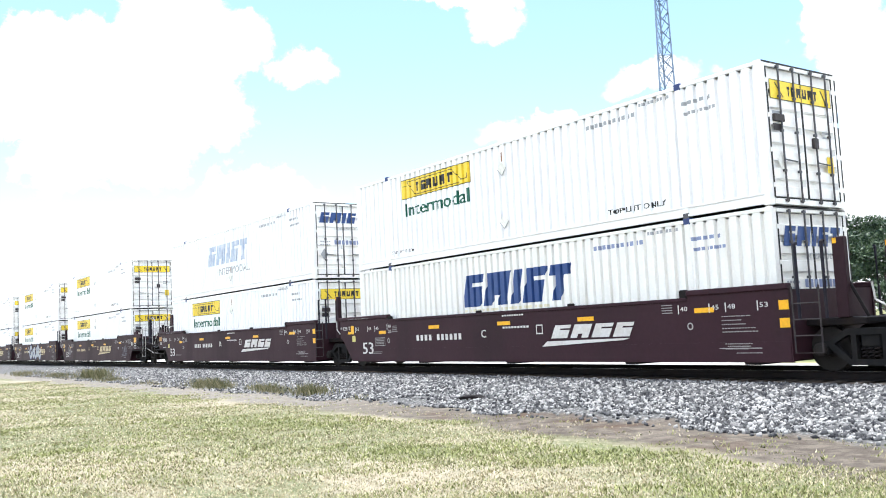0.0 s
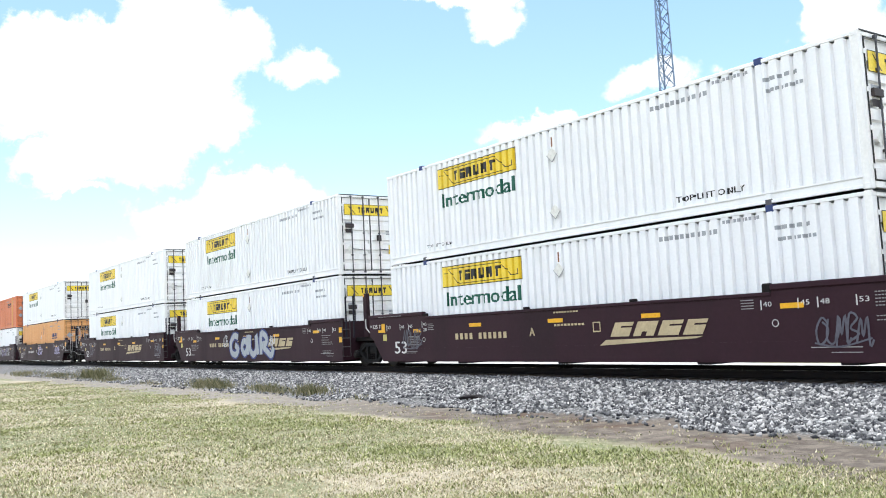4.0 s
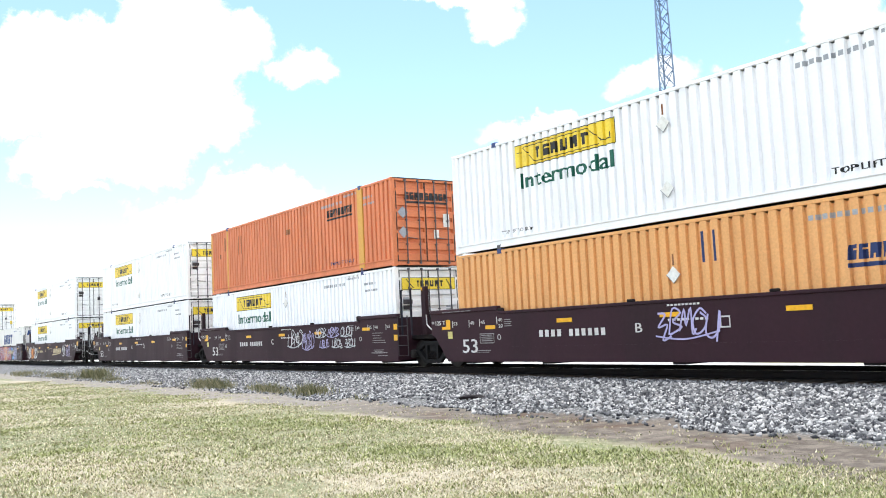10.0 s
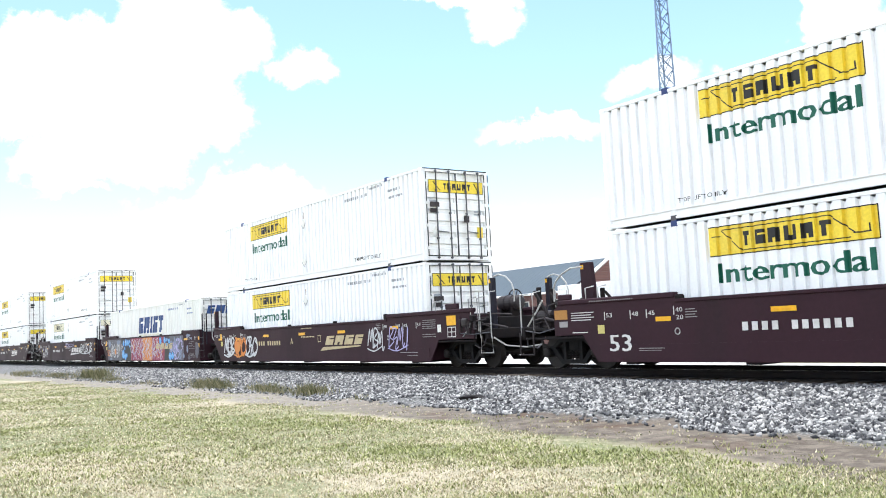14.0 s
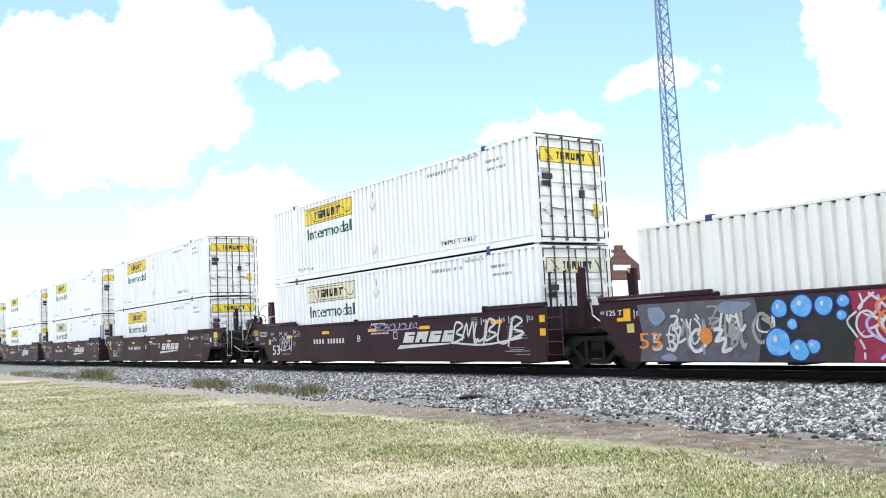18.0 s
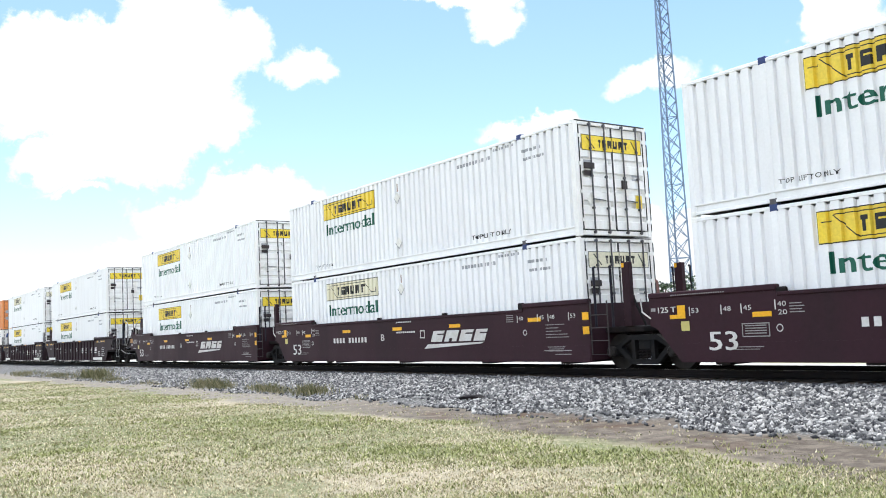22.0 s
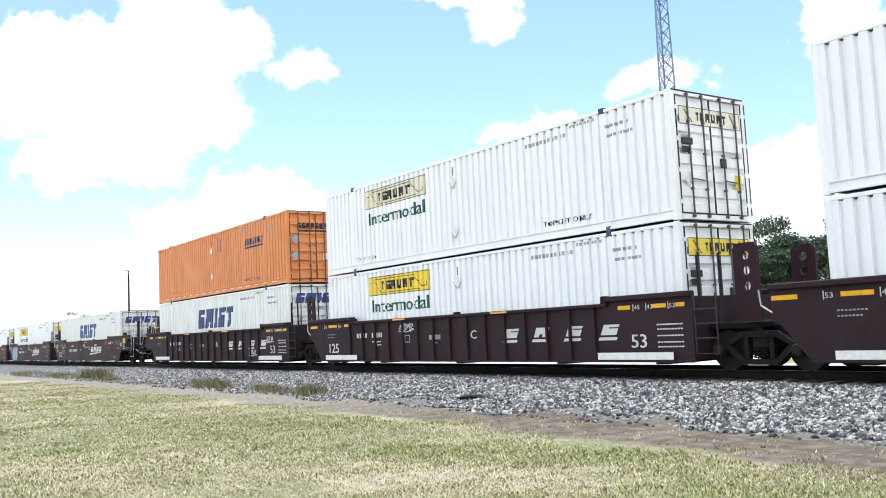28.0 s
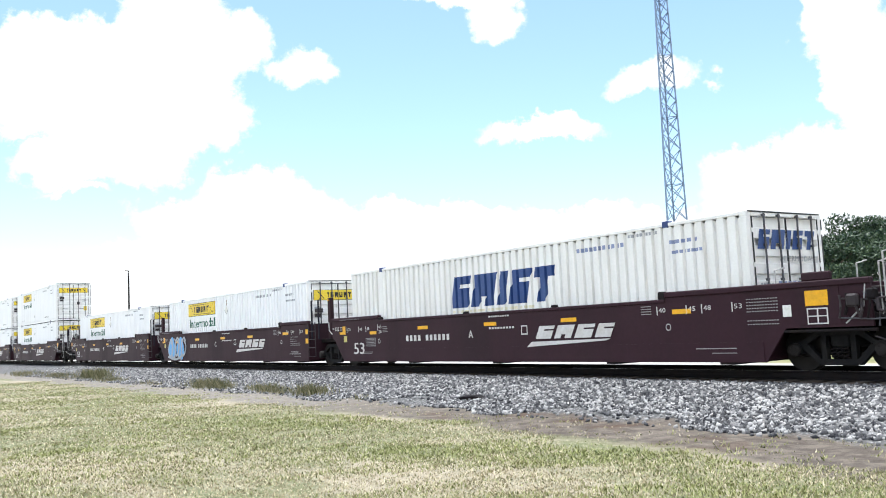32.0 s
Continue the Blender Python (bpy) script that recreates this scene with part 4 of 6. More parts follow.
def handrails(parent, x, s, tall=2.1, m="grab", r=0.02):
    y = s * (SIDE - 0.08)
    for dx in (0.0, 0.55):
        part("handrail", tube([(x + dx, y, 1.0), (x + dx, y, tall), (x + dx + 0.01, y + s * -0.05, tall + 0.01)], r), M[m], parent, "upright handrail")


def car_base(left, right, ribbed):
    body_m = M["dark_brown"] if ribbed else M["brown"]
    c = thing("well_car", ("dusty dark brown ribbed-side railway well car carrying containers" if ribbed else "brown smooth-sided railway well car carrying containers"), "railway car", "well cars of the freight train")
    xr = 0.35 if right == "a" else 2.55
    xl = TL - 1.15 if left == "a" else TL - 1.62
    for s in (-1, 1):
        y0, y1 = sorted((s * SIDE, s * (SIDE - 0.05)))
        sheet = part("side_sheet", prism(hull_outline(left, right), y0, y1), body_m, c, "ribbed side of the well" if ribbed else "smooth brown side of the well")
        # lower, inward fold
        bm = prism([(TL - 0.32, 0.21), (0.32, 0.21), (0.32, 0.60), (TL - 0.32, 0.60)], *sorted((s * (SIDE + 0.001), s * (SIDE + 0.012))))
        if not ribbed:
            part("lower_band", bm, body_m, sheet, "welded lower plate")
        else:
            bm.free()
            part("bottom_flange", box(TL - 0.35, 0.35, *sorted((s * SIDE, s * (SIDE + 0.08))), 0.2, 0.25), body_m, sheet)
            for k in range(15):
                x = -2.5 - k * 0.84
                bm = box(x - 0.03, x + 0.03, *sorted((s * (SIDE - 0.002), s * (SIDE + 0.075))), 0.25, 1.47)
                part("rib", bm, body_m, sheet)
        out = SIDE + (0.09 if ribbed else 0.03)
        part("top_chord", box(-14.1, -2.06, *sorted((s * (SIDE - 0.1), s * out)), 1.47, CHORD_MID, 0.015), body_m, sheet)
        for a, b in ((-2.06, xr), (xl, -14.1)):
            part("end_chord", box(a, b, *sorted((s * (SIDE - 0.12), s * (out + 0.01))), 1.58, CHORD_END, 0.02), body_m, sheet)
        for x in (-2.15, -14.0):
            part("lug", box(x - 0.11, x + 0.11, *sorted((s * (SIDE - 0.08), s * (out - 0.01))), 1.5, 1.72 if x > -10 else 1.64, 0.03), M["steel"], sheet)
        for x in (-5.6, -9.3) if not ribbed else (-8.0,):
            part("lug", box(x - 0.11, x + 0.11, *sorted((s * (SIDE - 0.05), s * out)), 1.54, 1.61, 0.02), M["steel"], sheet)
    for x in (-0.6, -3.8, -8.08, -12.3, -15.5):
        part("cross_beam", box(x - 0.18, x + 0.18, -SIDE + 0.05, SIDE - 0.05, 0.15, 0.322, 0.01), M["steel"], c)
    part("bulkhead", box(0.26, 0.32, -SIDE + 0.05, SIDE - 0.05, 0.24, 1.58), body_m, c)
    part("bulkhead", box(TL - 0.32, TL - 0.26, -SIDE + 0.05, SIDE - 0.05, 0.24, 1.58), body_m, c)
    # leading end
    if right == "c":
        part("end_deck", box(0.32, 3.05, -SIDE + 0.06, SIDE - 0.06, 0.98, 1.05), M["steel"], c)
        part("centre_sill", box(0.32, 3.35, -0.3, 0.3, 0.72, 0.98, 0.02), M["steel"], c)
        part("end_sill", box(3.05, 3.2, -SIDE, SIDE, 0.82, 1.1, 0.02), M["steel"], c)
        part("platform", box(2.05, 3.02, -0.95, 0.95, 1.06, 1.42, 0.02), M["steel"], c, "dark end platform")
        bm = box(3.3, 3.62, -0.13, 0.13, 0.72, 0.98, 0.04)
        add_box(bm, 3.6, 3.72, -0.24, 0.14, 0.7, 1.0, 0.04)
        part("coupler", bm, M["truck"], c)
        for s in (-1, 1):
            part("stanchion", box(2.84, 3.02, *sorted((s * 0.98, s * 1.12)), 1.05, 2.5, 0.015), M["stanchion"], c, "navy-black upright stanchion")
            part("reflector", flat([rect(2.86, 2.94, 2.36, 2.46)], s * 1.12 + (-0.004 if s < 0 else -0.145)), M["reflector"], c)
            part("hoop_pipe", tube([(2.93, s * 1.02, 2.52), (3.2, s * 1.02, 2.58), (3.5, s * 1.02, 2.5), (3.72, s * 1.0, 2.3), (3.8, s * 1.0, 2.1), (3.8, s * 1.0, 1.8)], 0.022), M["grab"], c, "pale bent pipe end")
            for x, top in ((2.78, 2.12), (3.27, 2.1)):
                part("handrail", tube([(x, s * 1.43, 0.86), (x, s * 1.43, top), (x - 0.05, s * 1.2, top + 0.02)], 0.016), M["grab"], c, "pale upright handrail")
            part("step", tube([(2.9, s * SIDE, 0.9), (2.86, s * SIDE, 0.44), (3.4, s * SIDE, 0.44), (3.36, s * SIDE, 0.9)], 0.016), M["grab"], c, "pale stirrup step")
        bm = lathe([(0.05, -0.46), (0.17, -0.44), (0.22, -0.38), (0.22, -0.12), (0.232, -0.12), (0.232, -0.08), (0.22, -0.08), (0.22, 0.16), (0.232, 0.16), (0.232, 0.2), (0.22, 0.2), (0.22, 0.38), (0.17, 0.44), (0.05, 0.46)], 20, "x")
        o = part("air_reservoir", bm, M["tank"], c, "dusty brown air tank on saddles")
        o.location = (2.55, -0.1, 1.80)
        for x in (2.3, 2.8):
            part("saddle", box(x - 0.04, x + 0.04, -0.3, 0.1, 1.42, 1.66), M["steel"], c)
        bm = bmesh.new()
        ring = [(0.0, 0.27 * math.cos(k * math.tau / 20), 0.27 * math.sin(k * math.tau / 20)) for k in range(21)]
        add_tube(bm, ring, 0.018)
        for k in range(5):
            add_tube(bm, [(0, 0, 0), (0.0, 0.27 * math.cos(k * math.tau / 5), 0.27 * math.sin(k * math.tau / 5))], 0.012)
        o = part("brake_wheel", bm, M["steel"], c, "spoked hand brake wheel")
        o.location = (2.05, 0.5, 1.95)
        part("brake_stand", box(1.9, 2.03, 0.4, 0.6, 1.05, 2.05), M["steel"], c)
        part("end_riser", box(1.22, 1.8, -SIDE - 0.01, -SIDE + 0.1, CHORD_END + 0.002, 1.86, 0.02), body_m, c, "raised end of the top chord")
        for k, (x, z) in enumerate(((0.6, 1.2), (0.95, 1.28), (1.4, 1.18), (1.75, 1.3))):
            part("valve", box(x, x + 0.22, -1.2 + 0.25 * k, -0.95 + 0.25 * k, 1.05, z + 0.15, 0.02), M["steel"], c)
        part("cross_pipe", tube([(2.4, -1.3, 1.52), (3.3, -1.28, 1.5), (3.9, -1.2, 1.46)], 0.022), M["dark_iron"], c)
        part("cross_pipe", tube([(2.2, -1.3, 1.2), (3.1, -1.32, 1.22), (3.7, -1.2, 1.12)], 0.026), M["dark_iron"], c)
        # brake gear hung along the near side of the end
        q = random.Random(12)
        for k in range(6):
            x = 1.98 + 0.14 * k
            z = 1.5 - 0.2 * q.random()
            part("brake_pipe", tube([(x, -SIDE - 0.05, z), (x + 0.06 * q.random(), -SIDE - 0.09, z - 0.2), (x + 0.12 - 0.2 * q.random(), -SIDE - 0.07, 0.98 + 0.1 * q.random())], 0.022 + 0.014 * q.random()), M[("dark_iron", "steel", "tank")[k % 3]], c)
        for k, pts in enumerate(([(1.95, -1.52, 1.0), (2.6, -1.53, 0.96), (3.3, -1.5, 1.0)], [(2.0, -1.5, 1.34), (2.5, -1.5, 1.3), (3.1, -1.46, 1.36)], [(2.05, -1.5, 0.9), (2.4, -1.5, 1.2), (2.45, -1.48, 1.6)],
                                 [(2.66, -1.5, 0.84), (2.7, -1.52, 1.16), (2.52, -1.5, 1.4), (2.3, -1.45, 1.46)], [(3.1, -1.46, 0.9), (3.02, -1.5, 0.66), (2.8, -1.5, 0.58), (2.55, -1.46, 0.66)], [(3.2, -1.3, 0.85), (3.5, -1.1, 0.62), (3.75, -0.6, 0.55), (3.9, -0.2, 0.6)])):
            part("brake_rod", tube(pts, 0.016 + 0.006 * (k % 2)), M[("rod", "dark_iron", "grab")[k % 3]], c, "thin brake rod")
        part("brake_valve", box(2.12, 2.36, -SIDE - 0.13, -SIDE - 0.003, 1.18, 1.42, 0.04), M["tank"], c, "dusty brake valve")
        part("brake_valve", box(2.5, 2.66, -SIDE - 0.11, -SIDE + 0.05, 1.3, 1.5, 0.03), M["steel"], c)
        deck_clutter(c, 0.4, 2.6, 3)
        part("end_panel", box(1.15, 1.95, -SIDE - 0.012, -SIDE - 0.002, 0.9, 1.62), body_m, c)
    else:
        part("end_deck", box(0.32, 1.55, -0.95, 0.95, 0.86, 1.0, 0.02), M["steel"], c)
        part("articulation", box(1.2, 2.05, -0.34, 0.34, 0.62, 0.95, 0.05), M["truck"], c)
        for s in (-1, 1):
            ladder(c, 0.45, s)
            handrails(c, 0.5, s, 2.42, "stanchion", 0.032)
            if ribbed:
                part("guide_plate", pierced_plate(s), M["brown"], c, "brown upright container guide with holes")
            else:
                post = part("guide_post", box(1.0, 1.24, *sorted((s * 0.86, s * 1.0)), 1.0, 2.5, 0.015), M["brown"], c, "brown upright container guide")
                part("reflector", flat([rect(1.02, 1.1, 2.38, 2.48)], -1.003 if s < 0 else 0.857), M["reflector"], post)
                part("post_brace", tube([(0.98, s * 0.93, 2.2), (1.5, s * 0.8, 1.0)], 0.03), M["steel"], c)
    # trailing end
    if left == "c":
        part("end_deck", box(TL - 2.95, TL - 0.32, -SIDE + 0.06, SIDE - 0.06, 0.98, 1.05), M["steel"], c)
        part("centre_sill", box(TL - 3.35, TL - 0.32, -0.3, 0.3, 0.72, 0.98, 0.02), M["steel"], c)
        part("end_sill", box(TL - 3.1, TL - 2.95, -SIDE, SIDE, 0.82, 1.08, 0.02), M["steel"], c)
        bm = box(TL - 3.62, TL - 3.3, -0.13, 0.13, 0.72, 0.98, 0.04)
        add_box(bm, TL - 3.72, TL - 3.6, -0.14, 0.24, 0.7, 1.0, 0.04)
        part("coupler", bm, M["truck"], c)
        for s in (-1, 1):
            part("stanchion", prism([(TL - 1.18, 1.05), (TL - 0.78, 1.05), (TL - 0.78, 2.0), (TL - 0.84, 2.6), (TL - 1.18, 2.6)], *sorted((s * 0.97, s * 1.1))), M["brown"], c, "brown upright end plate")
            part("reflector", flat([rect(TL - 1.16, TL - 1.06, 2.44, 2.54)], s * 1.1 + (-0.004 if s < 0 else -0.135)), M["reflector"], c)
            part("upper_pipe", tube([(TL - 1.1, s * 1.12, 2.5), (TL - 1.5, s * 1.12, 2.5), (TL - 1.9, s * 1.1, 2.36), (TL - 2.12, s * 1.08, 2.2), (TL - 2.2, s * 1.08, 2.05), (TL - 2.2, s * 1.08, 1.7)], 0.022), M["grab"], c, "pale bent pipe")
            for x, top, m in ((TL - 3.14, 1.93, "grab"), (TL - 2.62, 1.6, "dark_iron")):
                part("handrail", tube([(x, s * 1.43, 0.88), (x, s * 1.43, top), (x + 0.04, s * 1.2, top + 0.02)], 0.02), M[m], c, "upright handrail")
            part("step", tube([(TL - 3.14, s * SIDE, 0.95), (TL - 3.14, s * SIDE, 0.38), (TL - 2.62, s * SIDE, 0.38), (TL - 2.62, s * SIDE, 0.95)], 0.022), M["dark_iron"], c, "dark stirrup step")
            for x, top in ((TL - 3.02, 2.12), (TL - 2.5, 2.05), (TL - 2.25, 1.75)):
                part("upright", box(x, x + 0.09, *sorted((s * 0.85, s * 0.97)), 1.05, top, 0.012), M["steel"], c, "dark upright bar")
            part("brace", tube([(TL - 3.0, s * 1.05, 2.0), (TL - 2.2, s * 1.15, 1.15)], 0.045), M["steel"], c, "dark slanting brace")
            part("brace", tube([(TL - 2.45, s * 1.0, 1.95), (TL - 1.75, s * 1.1, 1.2)], 0.04), M["steel"], c)
        part("end_riser", box(TL - 1.62, TL - 1.2, -SIDE - 0.01, -SIDE + 0.1, CHORD_END + 0.002, 1.84, 0.02), body_m, c, "raised end of the top chord")
        for k, pts in enumerate(([(TL - 3.0, -1.45, 1.0), (TL - 2.4, -1.47, 0.92), (TL - 1.85, -1.45, 1.02)], [(TL - 2.9, -1.42, 1.1), (TL - 2.5, -1.42, 1.5), (TL - 2.3, -1.4, 1.75)], [(TL - 2.0, -1.45, 0.95), (TL - 2.2, -1.46, 1.3), (TL - 2.05, -1.42, 1.6), (TL - 1.8, -1.4, 1.66)],
                                 [(TL - 3.1, -1.3, 0.85), (TL - 3.3, -1.1, 0.6), (TL - 3.5, -0.6, 0.52), (TL - 3.7, -0.3, 0.6)])):
            part("brake_rod", tube(pts, 0.016 + 0.006 * (k % 2)), M[("rod", "grab", "dark_iron")[k % 3]], c, "thin brake rod")
        deck_clutter(c, TL - 2.9, TL - 0.4, 5)
        part("brake_cylinder", lathe([(0.06, -0.3), (0.15, -0.28), (0.15, 0.22), (0.06, 0.26)], 14, "x"), M["tank"], c, "small brake cylinder").location = (TL - 2.55, -1.0, 1.35)
        part("reservoir_pipe", tube([(TL - 2.9, -1.2, 1.25), (TL - 2.4, -1.25, 1.3), (TL - 1.9, -1.3, 1.2)], 0.03), M["dark_iron"], c)
        for x in (-2.7, -2.1):
            part("lever", tube([(TL + x, -0.5, 1.05), (TL + x + 0.35, -0.55, 1.75)], 0.045), M["steel"], c, "dark slanting lever")
    else:
        part("end_deck", box(TL - 1.5, TL - 0.32, -0.95, 0.95, 0.88, 1.0, 0.02), M["steel"], c)
        for s in (-1, 1):
            part("grab_iron", tube([(TL - 1.1, s * (SIDE + 0.04), 1.15), (TL - 1.35, s * (SIDE + 0.02), 1.3), (TL - 1.4, s * SIDE, 1.6)], 0.018), M["grab"], c)
    make_truck(c, 1.62, 1.73 if right == "c" else 1.82)
    if left == "c":
        make_truck(c, TL - 1.62, 1.73)
    near_marks(c, left, right, ribbed, xl, xr)
    return c


def near_marks(c, left, right, ribbed, xl, xr):
    """Stencils, reflectors and length marks on the near side."""
    y = -SIDE - 0.016
    W = M["logo_white"]
    if not ribbed:
        for x, z, w in ((-5.1, 1.22, 0.55), (-8.2, 1.22, 0.55), (TL + 4.65, 1.22, 0.55), (-1.62, 1.27, 0.5), (TL + 1.7, 1.135, 0.43)):
            part("reflector", flat([rect(x - w / 2, x + w / 2, z - 0.05, z + 0.05)], y), M["reflector"], c, "amber reflector strip")
        stuff_part("lettering", thicken(words("53", *((TL + 0.06, TL + 0.72) if left == "c" else (TL + 0.40, TL + 1.08)), 0.45, 0.39, y), 0.026), W, c, "white number 53")
        for x, num, z in ((TL - 0.06, "53", 1.2), (TL + 0.74, "48", 1.2), (TL + 1.22, "45", 1.2), (TL + 1.99, "40", 1.24), (-0.35, "53", 1.24), (-1.1, "48", 1.24), (-1.5, "45", 1.24), (-2.3, "40", 1.24)):
            mark = words(num, x + 0.06, x + 0.25, z + 0.03, 0.1, y)
            mark.faces.new([mark.verts.new((px, y, pz)) for px, pz in rect(x, x + 0.028, z - 0.03, z + 0.16)])
            stuff_part("lettering", mark, W, c)
        stuff_part("lettering", words("20", TL + 2.06, TL + 2.25, 1.11, 0.1, y), W, c)
        thin = [rect(TL + 2.31, TL + 2.62 - 0.05 * (k % 2), 1.14 + 0.055 * k, 1.158 + 0.055 * k) for k in range(4)]
        thin += [rect(-2.75, -2.45, 1.24 + 0.055 * k, 1.258 + 0.055 * k) for k in range(4)]
        thin += [rect(TL + 0.95, TL + 1.69, 0.5, 0.515), rect(TL + 0.95, TL + 1.6, 0.455, 0.467), rect(-1.3, -0.3, 0.47, 0.49), rect(-0.9, -0.3, 0.38, 0.395)]
        stuff_part("stencil", flat(thin, y), M["dim_mark"], c)
        if right == "c":
            rows = [(0.0, 0.72, z) for z in (1.42, 1.36, 1.30, 1.24, 1.18, 1.0, 0.93)]
        else:
            rows = [(-1.2, -0.5, 1.11), (-1.2, -0.72, 1.03), (-1.2, -0.62, 0.95), (-1.2, -0.4, 0.87), (-1.2, -0.35, 0.8), (-1.15, -0.5, 0.56), (-1.1, -0.55, 0.51), (-1.15, -0.6, 0.46)]
            for z in (0.86, 1.2):
                part("reflector", flat([rect(0.13, 0.345, z, z + 0.18)], y), M["reflector"], c, "square amber reflector")
        for a, b, z in rows:
            stuff_part("stencil", flat(row_of_bars(a, b, z, z + 0.02, 12, gap=0.25), y), M["dim_mark"], c)
        for x, z in ((TL + 2.07, 0.86), (-2.0, 0.95)):
            ring = bmesh.new()
            loop = [[ring.verts.new((x + r * math.cos(k * math.tau / 14), y, z + r * math.sin(k * math.tau / 14))) for k in range(14)] for r in (0.075, 0.058)]
            for k in range(14):
                ring.faces.new((loop[0][k], loop[0][(k + 1) % 14], loop[1][(k + 1) % 14], loop[1][k]))
            stuff_part("stencil", ring, W, c)
        part("placard", flat([rect(TL - 0.29, TL - 0.07, 0.86, 1.06)], y), M["yellow_placard"], c, "small yellow placard")
        stuff_part("stencil", flat(row_of_bars(TL - 0.5, TL + 0.9, 1.61, 1.632, 24, gap=0.4), -SIDE - 0.045), M["dim_mark"], c)
        if right == "c":
            part("reflector", flat([rect(1.28, 1.74, 1.24, 1.52)], y), M["reflector"], c, "large amber reflector")
            stuff_part("stencil", flat(frame_line(1.3, 1.72, 0.9, 1.2, 0.025) + [rect(1.5, 1.53, 0.92, 1.18), rect(1.32, 1.7, 1.04, 1.06)], y), W, c)
            stuff_part("stencil", flat([rect(0.8, 0.98, 1.06, 1.28)], y), M["placard"], c)
        if left == "c":
            part("reflector", flat([rect(TL - 1.76, TL - 1.3, 1.23, 1.46)], y), M["old_reflector"], c, "dull orange reflector")
            stuff_part("stencil", flat([rect(TL - 1.17, TL - 0.4 - 0.09 * (k % 2), 1.36 - 0.058 * k, 1.38 - 0.058 * k) for k in range(4)] + [rect(TL - 1.15, TL - 0.63, 0.89, 0.91)], y), W, c)
            part("placard", flat([rect(TL - 1.6, TL - 1.3, 1.04, 1.18)], y), M["dim_mark"], c, "dull grey placard")
        else:
            part("reflector", flat([[(TL - 0.58, 1.12), (TL - 0.16, 1.12), (TL - 0.16, 1.40), (TL - 0.37, 1.40), (TL - 0.37, 1.205), (TL - 0.58, 1.205)]], y), M["reflector"], c, "amber reflector cut to an angle")
            stuff_part("stencil", flat([rect(TL - 1.1, TL - 0.97, 1.3, 1.37)], y), M["dim_mark"], c)
            stuff_part("lettering", thicken(words("125 T", TL - 0.90, TL - 0.42, 1.26, 0.125, y), 0.012), W, c)
            stuff_part("stencil", flat(frame_line(TL + 1.22, TL + 1.85, 0.70, 0.97, 0.02) + [rect(TL + 1.29, TL + 1.78, 0.76 + 0.05 * k, 0.78 + 0.05 * k) for k in range(4)], y), M["dim_mark"], c)
    else:
        y = -SIDE - 0.115
        for x, w in ((-1.56, 0.38), (-0.53, 0.4), (0.05, 0.24), (TL - 0.84, 0.56), (TL + 0.61, 0.62), (TL + 1.65, 0.4), (-6.0, 0.7), (-11.0, 0.7)):
            part("reflector", flat([rect(x - w / 2, x + w / 2, 1.485 if abs(x + 8) < 5 else 1.38, 1.535 if abs(x + 8) < 5 else 1.47)], y if abs(x + 8) < 5 else -SIDE - 0.012), M["reflector"], c, "amber reflector strip")
        y = -SIDE - 0.006
        stuff_part("lettering", thicken(words("53", -1.4, -0.96, 0.52, 0.31, y), 0.02), W, c, "white number 53")
        for x, num in ((-1.3, "45"), (-0.92, "42"), (-0.29, "53"), (TL - 0.05, "53"), (TL + 1.02, "48")):
            mark = words(num, x + 0.04, x + 0.2, 1.37, 0.1, y)
            mark.faces.new([mark.verts.new((px, y, pz)) for px, pz in rect(x, x + 0.022, 1.34, 1.5)])
            stuff_part("lettering", mark, W, c)
        part("placard_strip", flat([rect(-2.4, -0.15, 0.26, 0.42)], -SIDE - 0.09), M["placard"], c, "pale scuffed placard strip")
        part("placard_strip", flat([rect(TL + 0.15, TL + 2.4, 0.26, 0.42)], -SIDE - 0.09), M["placard"], c, "pale scuffed placard strip")
        for k, z in enumerate((1.0, 0.9, 0.76, 0.62, 0.52)):
            stuff_part("stencil", flat(row_of_bars(-0.63, 0.1, z, z + 0.03, 9, gap=0.2), y), W, c)
        stuff_part("stencil", flat(row_of_bars(TL + 2.3, TL + 3.05, 0.98, 1.13, 4, gap=0.4) + row_of_bars(TL + 3.3, TL + 4.0, 0.98, 1.13, 5, gap=0.4) + row_of_bars(TL + 3.3, TL + 3.9, 0.82, 0.86, 8) + row_of_bars(TL + 3.5, TL + 3.9, 0.72, 0.76, 6), y), W, c)
        stuff_part("stencil", flat([rect(TL + 6.65, TL + 7.25, 0.85, 0.99), rect(TL + 6.85, TL + 7.1, 0.74, 0.77)] + frame_line(TL + 5.3, TL + 5.6, 0.78, 1.02, 0.03) + row_of_bars(TL + 0.2, TL + 0.8, 1.12, 1.15, 8) + row_of_bars(TL + 0.2, TL + 0.7, 1.02, 1.05, 7), y), M["dim_mark"], c)
        slots = [1, 4, 1, 1]
        for k in range(4):
            x = -5.92 + 1.19 * k
            part("brand_block", flat(slab_letters(x, x + 0.62, 0.82, 1.06, [1.0], 0.5, [slots[k]]), y), W, c, "white brand block")
            part("brand_bar", flat([rect(x - 0.08, x + 0.5, 0.7, 0.77, 0.5)], y), W, c)


def shift_y(bm, y):
    for v in bm.verts:
        v.co.y += y
    return bm


